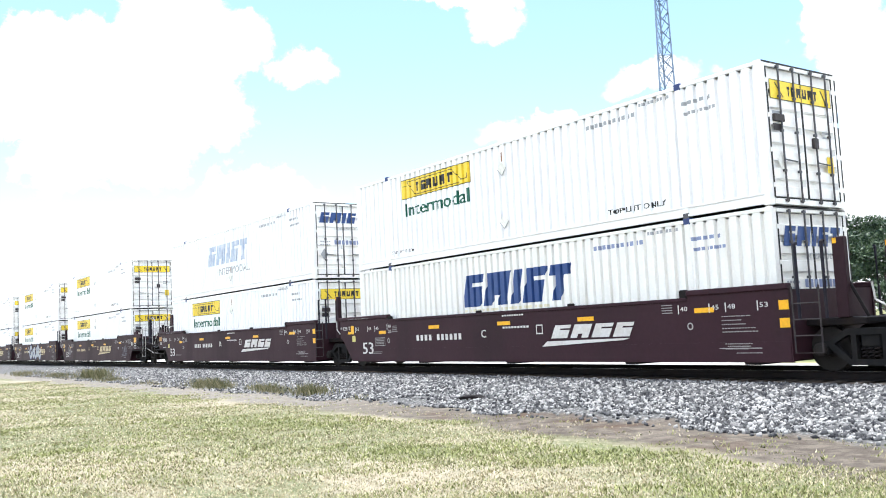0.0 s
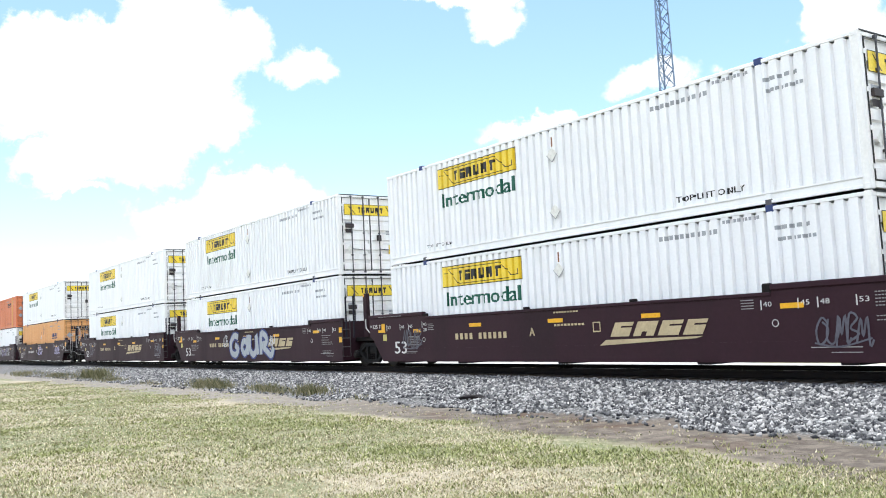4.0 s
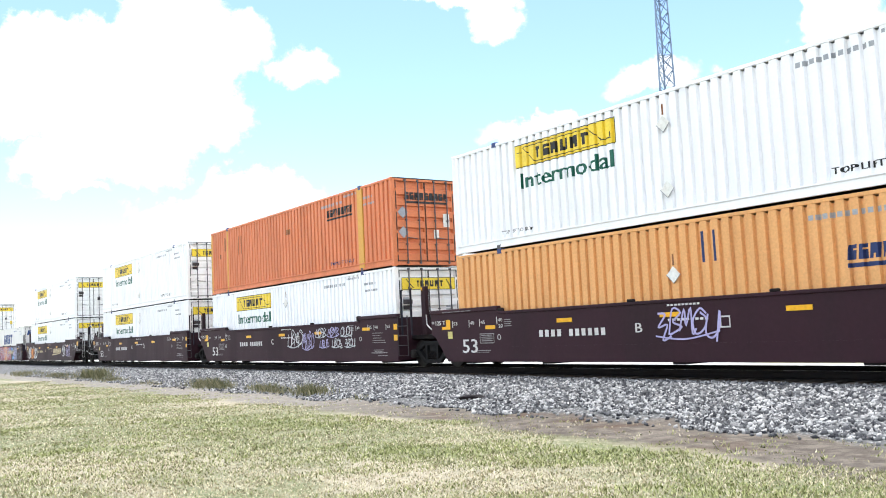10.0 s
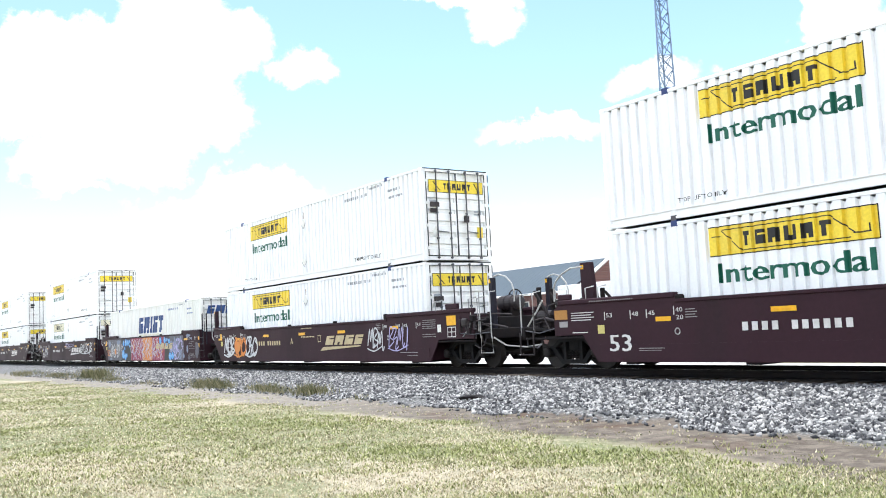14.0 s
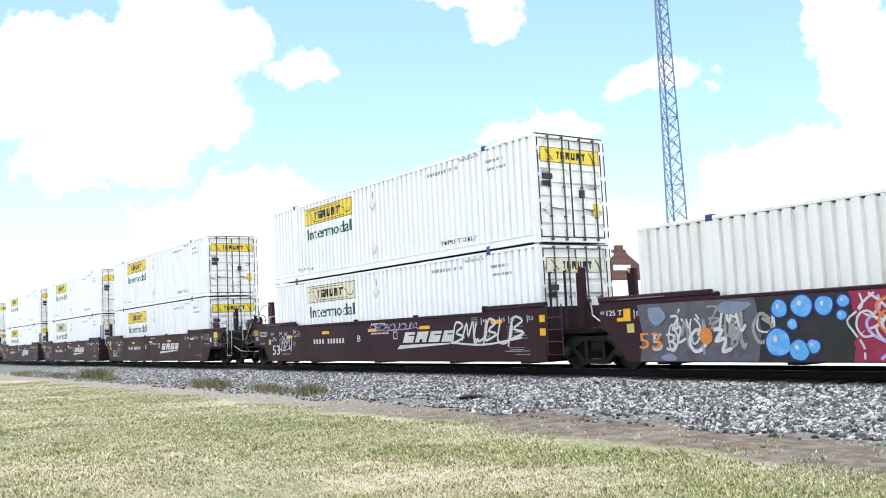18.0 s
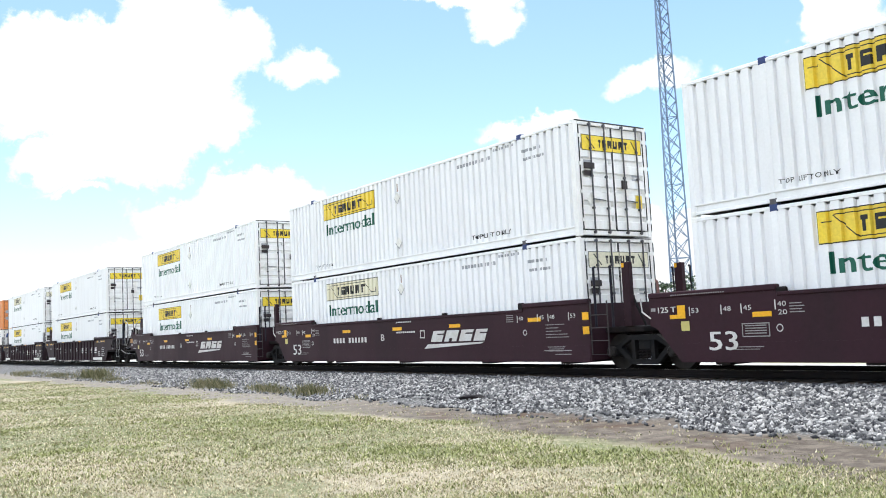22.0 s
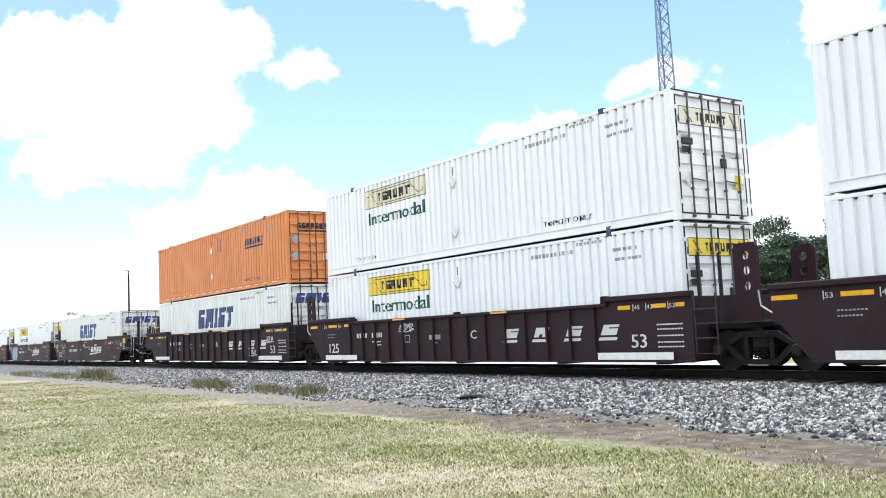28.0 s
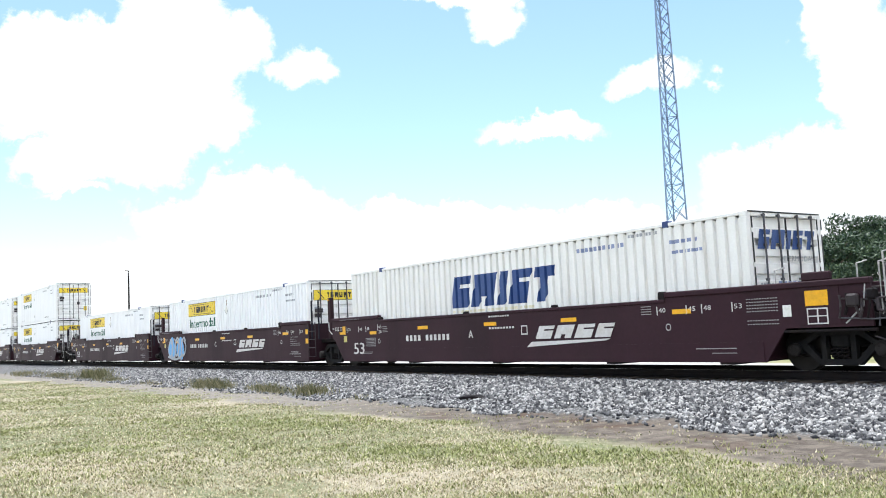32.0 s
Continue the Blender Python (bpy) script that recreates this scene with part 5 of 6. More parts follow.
def brand_on_hull(c, material):
    y = -SIDE - 0.018
    blocks(slab_letters(-6.35, -3.55, 0.78, 1.1, [1.0, 1.05, 1.0, 0.9], 0.55, [1, 4, 1, 1]), lambda bm: shift_y(bm, y), material, c, "slanted brand block", "brand_block")
    part("brand_wedge", flat([[(-6.7, 0.58), (-3.9, 0.70), (-3.72, 0.745), (-6.5, 0.71)]], y), material, c)


def number_on_hull(c, material, letter):
    y = -SIDE - 0.018
    stuff_part("stencil", flat(row_of_bars(TL + 3.7, TL + 4.6, 0.83, 1.0, 4, gap=0.4) + row_of_bars(TL + 4.8, TL + 6.1, 0.83, 1.0, 6, gap=0.4), y), material, c, "row of white number bars")
    if letter:
        stuff_part("lettering", thicken(words(letter, TL + 6.95, TL + 7.15, 0.86, 0.22, y), 0.015), material, c)
    stuff_part("stencil", flat(row_of_bars(TL + 7.9, TL + 8.8, 1.4, 1.44, 9) + row_of_bars(TL + 7.9, TL + 9.0, 1.08, 1.13, 9) + frame_line(TL + 8.95 + 0.3, TL + 9.2 + 0.3, 0.9, 1.14, 0.03), y), material, c)


def ribbon(bm, pts, r, y):
    """A painted stroke along smoothed points."""
    fine = []
    for k in range(len(pts) - 1):
        p0, p1, p2, p3 = pts[max(k - 1, 0)], pts[k], pts[k + 1], pts[min(k + 2, len(pts) - 1)]
        for t in (0.0, 0.25, 0.5, 0.75):
            fine.append(tuple(0.5 * (2 * b + (d - a) * t + (2 * a - 5 * b + 4 * d - e) * t * t + (3 * b - a - 3 * d + e) * t ** 3) for a, b, d, e in zip(p0, p1, p2, p3)))
    fine.append(pts[-1])
    edge = []
    for k, a in enumerate(fine):
        p, b = fine[max(k - 1, 0)], fine[min(k + 1, len(fine) - 1)]
        dx, dz = b[0] - p[0], b[1] - p[1]
        ln = math.hypot(dx, dz) or 1
        nx, nz = -dz / ln * r, dx / ln * r
        yy = y - 0.00006 * k
        edge.append((bm.verts.new((a[0] + nx, yy, a[1] + nz)), bm.verts.new((a[0] - nx, yy, a[1] - nz))))
    for a, b in zip(edge, edge[1:]):
        bm.faces.new((a[0], a[1], b[1], b[0]))


STROKES = [  # loose letter-like strokes in a unit cell
    [(0.9, 0.8), (0.45, 1.0), (0.05, 0.55), (0.3, 0.05), (0.8, 0.2), (0.95, 0.6), (0.5, 0.85)],
    [(0.1, 0.0), (0.2, 1.0), (0.75, 0.85), (0.3, 0.5), (0.9, 0.3), (0.15, 0.0)],
    [(0.0, 0.95), (0.55, 0.9), (0.1, 0.4), (0.75, 0.5), (0.5, -0.1), (1.1, 0.05)],
    [(0.0, 0.1), (0.25, 0.95), (0.45, 0.3), (0.7, 1.0), (0.95, 0.0), (1.2, 0.2)],
    [(0.15, 0.9), (0.1, 0.2), (0.5, 0.0), (0.85, 0.35), (0.8, 1.0), (0.75, -0.15)],
]


def scribble(c, x0, x1, z0, z1, material, seed, loops=5, r=0.02):
    """A looping sprayed tag."""
    q = random.Random(seed)
    bm = bmesh.new()
    w = (x1 - x0) / loops
    h = z1 - z0
    last = -1
    for k in range(loops):
        kind = q.choice([n for n in range(5) if n != last])
        last = kind
        dz = (q.random() - 0.5) * 0.16 * h
        wide = 1.15 + 0.35 * q.random()
        lean = 0.25 * w
        pts = [(x0 + (k + px * wide) * w + pz * lean, z0 + dz + h * (0.08 + 0.84 * pz)) for px, pz in STROKES[kind]]
        ribbon(bm, pts, r, -SIDE - 0.02 - 0.002 * k)
    ribbon(bm, [(x0, z0 + 0.1 * h), (x0 + 0.5 * (x1 - x0), z0 - 0.02 * h), (x1 + 0.1, z0 + 0.22 * h)], r * 0.8, -SIDE - 0.035)
    return part("sprayed_tag", bm, material, c, "looping sprayed tag")


def blob(cx, cz, rx, rz, seed, n=18, wob=0.16):
    q = random.Random(seed)
    ph = [q.random() * 6 for _ in range(3)]
    return [(cx + rx * math.cos(k * math.tau / n) * (1 + wob * math.sin(2 * k * math.tau / n + ph[0]) + wob * 0.6 * math.sin(3 * k * math.tau / n + ph[1])),
             cz + rz * math.sin(k * math.tau / n) * (1 + wob * math.sin(3 * k * math.tau / n + ph[2]))) for k in range(n)]


CARS = {}


def place_car(left, right, ribbed, at, brand="logo_white", letter="", tags=()):
    key = (left, right, ribbed)
    if key not in CARS:
        CARS[key] = car_base(left, right, ribbed)
        ob = CARS[key]
        CARS[key] = copy_thing(ob, pose(0, 0, -500))
    else:
        ob = copy_thing(CARS[key], pose(*at))
    ob.matrix_basis = pose(*at)
    if not ribbed:
        if brand:
            brand_on_hull(ob, M[brand])
        if letter:
            number_on_hull(ob, M["logo_white"] if brand != "logo_tan" else M["logo_tan"], letter)
    elif letter:
        stuff_part("lettering", thicken(words(letter, -7.42, -7.15, 0.84, 0.24, -SIDE - 0.006), 0.015), M["logo_white"], ob)
    for tag in tags:
        tag(ob)
    return ob

# ---- the train: units from the head, with the offset of the container's leading end ----
ART, COUP = 19.54, 23.84


def tag_silver(c):
    """Large silver letter-like shapes with a dark blue edge."""
    y = -SIDE - 0.02
    shapes = ((-9.95, 1.05, [(0.9, 0.9), (0.5, 1.0), (0.1, 0.62), (0.15, 0.15), (0.6, 0.0), (0.88, 0.3), (0.55, 0.5)]),
              (-8.72, 0.85, [(0.85, 0.6), (0.4, 0.7), (0.15, 0.35), (0.5, 0.05), (0.85, 0.4), (0.9, 1.0), (0.9, 0.0)]),
              (-7.8, 0.95, [(0.1, 1.0), (0.1, 0.3), (0.45, 0.0), (0.8, 0.3), (0.8, 1.0), (0.95, 0.0)]),
              (-6.65, 0.85, [(0.1, 0.0), (0.15, 1.0), (0.75, 0.85), (0.7, 0.55), (0.3, 0.45), (0.9, 0.1), (1.3, -0.03), (1.55, 0.35)]))
    for k, (x, w, stroke) in enumerate(shapes):
        pts = [(x + px * w, 0.47 + pz * 0.83) for px, pz in stroke]
        edge, fill = bmesh.new(), bmesh.new()
        ribbon(edge, pts, 0.2, y - 0.005 * k)
        ribbon(fill, pts, 0.13, y - 0.0055 - 0.005 * k)
        b = part("sprayed_shape", edge, M["tag_blue"], c, "dark blue sprayed edge")
        part("sprayed_fill", fill, M["tag_silver"], b, "silver sprayed fill")
    scribble(c, -10.75, -10.25, 0.85, 1.35, M["tag_white"], 5, 3, 0.016)
    scribble(c, -5.85, -5.3, 0.85, 1.25, M["tag_white"], 6, 3, 0.02)


def tag_mural(c):
    """A full-length mural: crimson, orange, blue and grey fields with pale line work."""
    y = -SIDE - 0.017
    fields = [(TL + 0.05, TL + 3.1, "tag_grey"), (TL + 3.1, -10.9, "black"), (-11.1, -8.8, "tag_red"), (-8.8, -7.1, "tag_orange"), (-7.1, -5.0, "tag_red"), (-5.0, -4.1, "black"), (-4.1, -2.0, "tag_grey")]
    for k, (a, b, m) in enumerate(fields):
        part("mural_field", flat([[(a, 0.22), (b, 0.22), (b + 0.12, 0.8), (b, 1.47), (a, 1.47), (a + 0.12, 0.8)]], y - 0.0005 * k), M[m], c, "sprayed mural field")
    q = random.Random(8)
    for k in range(54):
        x = -11.0 + 0.108 * k + 0.08 * q.random()
        sway = [0.20 * (q.random() - 0.5) + 0.17 * math.sin(2.1 * k + 1.9 * j) for j in range(6)]
        lo, hi = 0.26 + 0.25 * q.random() * (k % 3), 1.42 - 0.25 * q.random() * (k % 2)
        bm = bmesh.new()
        ribbon(bm, [(x + w, lo + (hi - lo) * j / 5) for j, w in enumerate(sway)], 0.013 + 0.014 * q.random(), y - 0.006 - 0.00008 * k)
        part("mural_line", bm, M[("tag_white", "tag_red", "tag_white", "tag_lilac", "tag_white", "tag_orange")[k % 6]], c)
    for k in range(16):
        x = -10.8 + 0.36 * k
        bm = bmesh.new()
        z, r = 0.45 + 0.75 * q.random(), 0.10 + 0.10 * q.random()
        ribbon(bm, [(x + r * math.cos(a), z + 1.2 * r * math.sin(a)) for a in (0.3, 1.3, 2.3, 3.3, 4.3, 5.3)], 0.02, y - 0.0115 - 0.00008 * k)
        part("mural_line", bm, M[("tag_white", "tag_orange", "tag_lilac")[k % 3]], c)
    for k in range(34):
        x = TL + 0.8 + 2.3 * q.random() if k % 2 else -4.1 + 2.0 * q.random()
        bm = bmesh.new()
        w, h = 0.25 + 0.35 * q.random(), 0.3 + 0.4 * q.random()
        z = 0.28 + (1.12 - h) * q.random()
        ribbon(bm, [(x + px * w, z + pz * h) for px, pz in STROKES[q.randrange(5)]], 0.018 + 0.025 * q.random(), y - 0.014 - 0.00008 * k)
        part("mural_line", bm, M[("tag_mist", "tag_white", "tag_lilac", "dim_mark")[k % 4]], c)
    for k, (x, z, r) in enumerate(((TL + 3.65, 1.22, 0.17), (TL + 4.12, 1.25, 0.21), (TL + 4.57, 1.24, 0.18), (TL + 4.95, 1.3, 0.11), (TL + 4.9, 1.05, 0.09), (TL + 3.9, 0.92, 0.1), (TL + 3.57, 0.58, 0.27), (TL + 4.0, 0.43, 0.2), (TL + 4.3, 0.5, 0.13), (-5.56, 1.27, 0.19), (-4.83, 1.28, 0.17), (-4.45, 1.3, 0.1), (-4.12, 1.22, 0.14), (-4.0, 0.43, 0.2), (-3.6, 0.46, 0.19), (-4.5, 1.05, 0.08))):
        e = part("mural_bubble", flat([blob(x, z, r + 0.035, r * 0.95 + 0.035, k, wob=0.05)], y - 0.0185), M["tag_blue"], c, "dark edged blue sprayed bubble")
        part("mural_fill", flat([blob(x, z, r, r * 0.95, k, wob=0.05)], y - 0.0205), M["tag_sky"], e)
        part("mural_glint", flat([blob(x - r * 0.2, z + r * 0.25, r * 0.2, r * 0.25, k)], y - 0.0225), M["tag_white"], e)
    for k, (x, z, rx, rz) in enumerate(((TL + 0.6, 1.22, 0.26, 0.2), (TL + 0.9, 0.3, 0.2, 0.08), (TL + 1.45, 1.25, 0.25, 0.16), (TL + 2.6, 1.3, 0.4, 0.13), (-3.2, 1.2, 0.13, 0.14), (-2.37, 0.94, 0.16, 0.2), (-2.3, 1.36, 0.12, 0.09), (-1.35, 0.78, 0.13, 0.18), (-1.1, 0.35, 0.16, 0.1), (-1.18, 1.44, 0.3, 0.07), (-1.9, 0.45, 0.14, 0.12), (0.02, 0.75, 0.28, 0.38), (-0.75, 1.3, 0.08, 0.07))):
        part("mural_cloud", flat([blob(x, z, rx, rz, 300 + k)], y - 0.019 - 0.0002 * k), M[("tag_mist", "tag_mist", "tag_grey")[k % 3]], c, "blue-grey sprayed blob")
    part("mural_spot", flat([blob(TL + 1.9, 0.74, 0.17, 0.17, 5, wob=0.04)], y - 0.021), M["tag_orange"], c)
    stuff_part("lettering", thicken(words("53", TL + 0.08, TL + 0.68, 0.5, 0.36, y - 0.022), 0.02), M["tag_orange"], c, "orange painted number 53")
    blocks(slab_letters(-6.35, -3.55, 0.82, 1.12, [1.0, 1.05, 1.0, 0.9], 0.55, [1, 4, 1, 1]), lambda bm: shift_y(bm, y - 0.018), M["logo_tan"], c, "yellowed brand block over the mural", "brand_block")


def tag_white_long(c):
    scribble(c, -3.75, -0.65, 0.68, 1.36, M["tag_white"], 21, 6, 0.034)
    scribble(c, -8.4, -5.6, 1.18, 1.42, M["tag_lilac"], 31, 9, 0.010)
    scribble(c, TL + 0.72, TL + 1.8, 0.62, 1.22, M["tag_white"], 33, 5, 0.016)
    scribble(c, TL + 0.0, TL + 0.45, 1.0, 1.14, M["tag_lilac"], 34, 4, 0.007)


def tag_left_white(c):
    for k in range(3):
        scribble(c, TL + 0.1 + 1.2 * k, TL + 1.2 + 1.2 * k, 0.4, 1.3, M[("tag_white", "tag_orange", "tag_white")[k]], 44 + k, 3, 0.045)
    part("sprayed_shape", flat([blob(TL + 1.6, 0.8, 0.3, 0.3, 9)], -SIDE - 0.019), M["tag_orange"], c, "orange sprayed shape")
    scribble(c, -3.3, -2.4, 0.55, 1.3, M["tag_white"], 50, 3, 0.025)
    scribble(c, -2.0, -0.9, 0.55, 1.3, M["tag_lilac"], 51, 4, 0.02)


def tag_lilac_pair(c):
    scribble(c, -8.6, -7.0, 0.7, 1.35, M["tag_lilac"], 60, 5, 0.022)
    scribble(c, -2.2, -0.6, 0.7, 1.3, M["tag_lilac"], 61, 5, 0.022)


def tag_lilac_long(c):
    scribble(c, -7.7, -6.5, 0.72, 1.38, M["tag_white"], 62, 4, 0.018)
    scribble(c, -6.4, -5.5, 0.62, 1.3, M["tag_lilac"], 63, 5, 0.016)
    for k in range(3):
        scribble(c, -5.3 + 0.95 * k, -4.5 + 0.95 * k, 1.05, 1.42, M[("tag_white", "tag_lilac", "tag_white")[k]], 64 + k, 4, 0.014)
        scribble(c, -5.0 + 0.95 * k, -4.3 + 0.95 * k, 0.68, 1.0, M[("tag_lilac", "tag_white", "tag_white")[k]], 94 + k, 4, 0.014)


def tag_small(c):
    scribble(c, TL + 5.0, TL + 5.8, 1.12, 1.38, M["tag_white"], 65, 4, 0.014)


def tag_near_end(c):
    scribble(c, -3.55, -2.9, 0.42, 0.68, M["tag_white"], 72, 3, 0.016)
    scribble(c, -1.75, -1.1, 0.95, 1.22, M["tag_white"], 73, 4, 0.012)


def tag_blue_end(c):
    for x in (TL + 0.9, TL + 2.2):
        part("sprayed_shape", flat([blob(x, 0.8, 0.5, 0.55, 13)], -SIDE - 0.019), M["tag_sky"], c, "blue sprayed shape")
    scribble(c, TL + 0.3, TL + 2.8, 0.3, 1.4, M["tag_silver"], 66, 5, 0.06)


def tag_dim(c):
    scribble(c, -1.2, -0.2, 0.5, 1.1, M["tag_grey"], 67, 5, 0.02)
    scribble(c, TL + 0.9, TL + 1.9, 0.6, 1.2, M["tag_grey"], 68, 5, 0.02)


def mark_125(c):
    stuff_part("lettering", thicken(words("125", TL + 0.3, TL + 0.98, 0.5, 0.33, -SIDE - 0.006), 0.02), M["logo_white"], c, "white number 125")


# gap ahead of the unit ("c" coupled, "a" articulated), side type, brand, letter, lower box, upper box, tags
UNITS = [
    ("a", 0, "logo_white", "A", "white", "white", ()),
    ("a", 0, "logo_white", "C", "swift", "white", ()),
    ("a", 0, "logo_white", "B", "white", "ghost", ()),
    ("c", 0, "logo_tan", "A", "white", "white", (tag_dim,)),
    ("a", 0, "logo_tan", "C", "white", "white", (tag_silver,)),
    ("a", 0, "logo_tan", "B", "white", "white", (tag_dim,)),
    ("c", 0, "", "B", "light", "white", (tag_lilac_pair,)),
    ("a", 0, "", "C", "white", "red", (tag_lilac_long,)),
    ("a", 0, "", "A", "white", "white", ()),
    ("c", 0, "logo_tan", "A", "white", "white", (tag_left_white,)),
    ("a", 0, "", "", "swift", "", (tag_mural,)),
    ("a", 0, "logo_white", "B", "pale", "white", (tag_white_long,)),
    ("c", 0, "logo_white", "B", "white", "white", ()),
    ("a", 0, "logo_white", "B", "pale", "white", ()),
    ("a", 0, "logo_white", "A", "white", "white", ()),
    ("c", 1, "", "B", "white", "white", ()),
    ("a", 1, "", "C", "white", "pale", (tag_small, mark_125)),
    ("a", 1, "", "A", "swift", "orange", (tag_near_end,)),
    ("c", 0, "logo_white", "A", "swift", "", ()),
    ("a", 0, "logo_white", "C", "white", "", (tag_blue_end,)),
    ("a", 0, "logo_white", "B", "white", "", ()),
    ("c", 0, "logo_white", "A", "white", "white", ()),
    ("a", 0, "logo_white", "C", "white", "white", ()),
    ("a", 0, "logo_white", "B", "white", "white", ()),
]
RIDERS = []          # (thing, offset along the train, height)
u = 2 * ART
for k, (ahead, ribbed, brand, letter, low, high, tags) in enumerate(UNITS):
    u -= COUP if ahead == "c" else ART
    behind = UNITS[k + 1][0] if k + 1 < len(UNITS) else "c"
    car = place_car(behind, ahead, bool(ribbed), (u, YC, 0), brand, letter, tags)
    RIDERS.append((car, u, 0.0))
    box_low = place_container(low, (u, YC, 0.325))
    RIDERS.append((box_low, u, 0.325))
    if high:
        box_high = place_container(high, (u, YC, 3.249))
        RIDERS.append((box_high, u, 3.249))
for spare in CARS.values():
    for o in (*spare.children_recursive, spare):
        bpy.data.objects.remove(o)

# ---- beyond the track: depot, mast, trees, parked van, pole ----
brick_m, bn, bl, bb = nodes_of("red_brick_wall")
btc = bn.new("ShaderNodeTexCoord")
bmp = bn.new("ShaderNodeMapping")
bmp.inputs["Rotation"].default_value = (radians(90), 0, radians(90))
btx = bn.new("ShaderNodeTexBrick")
btx.inputs["Scale"].default_value = 4.2
btx.inputs["Color1"].default_value = (0.11, 0.050, 0.044, 1)
btx.inputs["Color2"].default_value = (0.15, 0.072, 0.06, 1)
btx.inputs["Mortar"].default_value = (0.17, 0.13, 0.12, 1)
bl.new(btc.outputs["Object"], bmp.inputs["Vector"])
bl.new(bmp.outputs["Vector"], btx.inputs["Vector"])
bl.new(btx.outputs["Color"], bb.inputs["Base Color"])
bb.inputs["Roughness"].default_value = 0.9
roof_m = paint("grey_blue_metal_roof", (0.055, 0.075, 0.095), 0.7, grime=(0.08, 0.10, 0.12), amount=0.5, scale=0.5)
trim_m = paint("white_trim_paint", (0.75, 0.74, 0.72), 0.5, amount=0.15)
glass_m = paint("dark_window_glass", (0.03, 0.035, 0.04), 0.1, amount=0.1)


def depot():
    """A long brick depot with stepped gables, parallel to the track."""
    d = thing("brick_depot", "red brick railway depot with grey-blue roof and stepped gables", "building")
    x0, x1, y0, y1, eave, ridge = -73.05, -43.15, 41.85, 49.15, 3.55, 5.6
    base = -0.62
    ym = (y0 + y1) / 2
    for y in (y0, y1 - 0.35):
        w = part("wall", box(x0 + 0.35, x1 - 0.35, y, y + 0.35, base, eave), brick_m, d, "brick long wall")
    for k, x in enumerate((x0, x1 - 0.35)):
        bm = bmesh.new()
        out = [(y0, base), (y1, base), (y1, eave + 0.15), (ym + 0.55, ridge + 0.1), (ym + 0.55, ridge + 0.45), (ym + 0.28, ridge + 0.45), (ym + 0.28, ridge + 0.75),
               (ym - 0.28, ridge + 0.75), (ym - 0.28, ridge + 0.45), (ym - 0.55, ridge + 0.45), (ym - 0.55, ridge + 0.1), (y0, eave + 0.15)]
        a = [bm.verts.new((x, p, z)) for p, z in out]
        c = [bm.verts.new((x + 0.35, p, z)) for p, z in out]
        bm.faces.new(a)
        bm.faces.new(list(reversed(c)))
        for i in range(len(a)):
            bm.faces.new((a[i], c[i], c[(i + 1) % len(a)], a[(i + 1) % len(a)]))
        bmesh.ops.recalc_face_normals(bm, faces=bm.faces[:])
        g = part("gable", bm, brick_m, d, "brick gable with a stepped top")
        for s in (-1, 1):
            part("coping", tube([(x + 0.17, ym + s * 0.6, ridge + 0.14), (x + 0.17, (y0 - 0.05) if s < 0 else (y1 + 0.05), eave + 0.2)], 0.13, 6), trim_m if k and s < 0 else brick_m, g)
        fx = x1 + 0.02 if k else x0 - 0.05
        part("sign_board", box(fx - 0.01, fx + 0.02, ym - 0.85, ym + 0.85, ridge - 1.0, ridge - 0.62), trim_m, g, "white sign board")
        part("lintel", box(fx - 0.01, fx + 0.02, ym - 0.2, ym + 1.9, ridge - 2.1, ridge - 1.85), trim_m, g, "white lintel")
        part("gable_window", box(fx - 0.02, fx + 0.008, ym - 0.1, ym + 1.7, ridge - 3.6, ridge - 2.2), glass_m, g)
    for s in (-1, 1):
        ye = y0 - 0.5 if s < 0 else y1 + 0.5
        bm = bmesh.new()
        for k in range(58):
            xa = x0 + 0.36 + k * 0.4924
            top, low = Vector((0, ym, ridge)), Vector((0, ye, eave - 0.2))
            q = [bm.verts.new((xa + dx, p.y, p.z + dz)) for dx, dz in ((0, 0.02), (0.03, 0.0), (0.49, 0.0), (0.4924, 0.02)) for p in (top, low)]
            for i in (0, 2, 4):
                bm.faces.new((q[i], q[i + 1], q[i + 3], q[i + 2]))
        bmesh.ops.remove_doubles(bm, verts=bm.verts[:], dist=0.002)
        bmesh.ops.recalc_face_normals(bm, faces=bm.faces[:])
        part("roof", bm, roof_m, d, "standing-seam grey-blue roof slope")
        part("gutter", tube([(x0 + 0.3, ye, eave - 0.25), (x1 - 0.3, ye, eave - 0.25)], 0.08), trim_m, d)
    for k in range(7):
        x = x0 + 3 + k * 4
        w = part("window", box(x, x + 1.2, y0 - 0.03, y0 + 0.01, 1.0, 2.8), glass_m, d, "dark sash window")
        part("window_frame", tube([(x, y0 - 0.04, 1.0), (x + 1.2, y0 - 0.04, 1.0), (x + 1.2, y0 - 0.04, 2.8), (x, y0 - 0.04, 2.8), (x, y0 - 0.04, 1.0)], 0.05, 4), trim_m, w)
    ch = part("chimney", box(x0 + 0.6, x0 + 1.35, ym - 0.4, ym + 0.4, ridge - 0.4, ridge + 1.6, 0.03), brick_m, d, "brick chimney")
    part("chimney_cap", box(x0 + 0.5, x0 + 1.45, ym - 0.5, ym + 0.5, ridge + 1.45, ridge + 1.6), brick_m, ch)


depot()

mast_m = paint("blue_grey_galvanised_steel", (0.20, 0.26, 0.36), 0.45, 0.3, grime=(0.12, 0.13, 0.16), amount=0.4, scale=1.5)


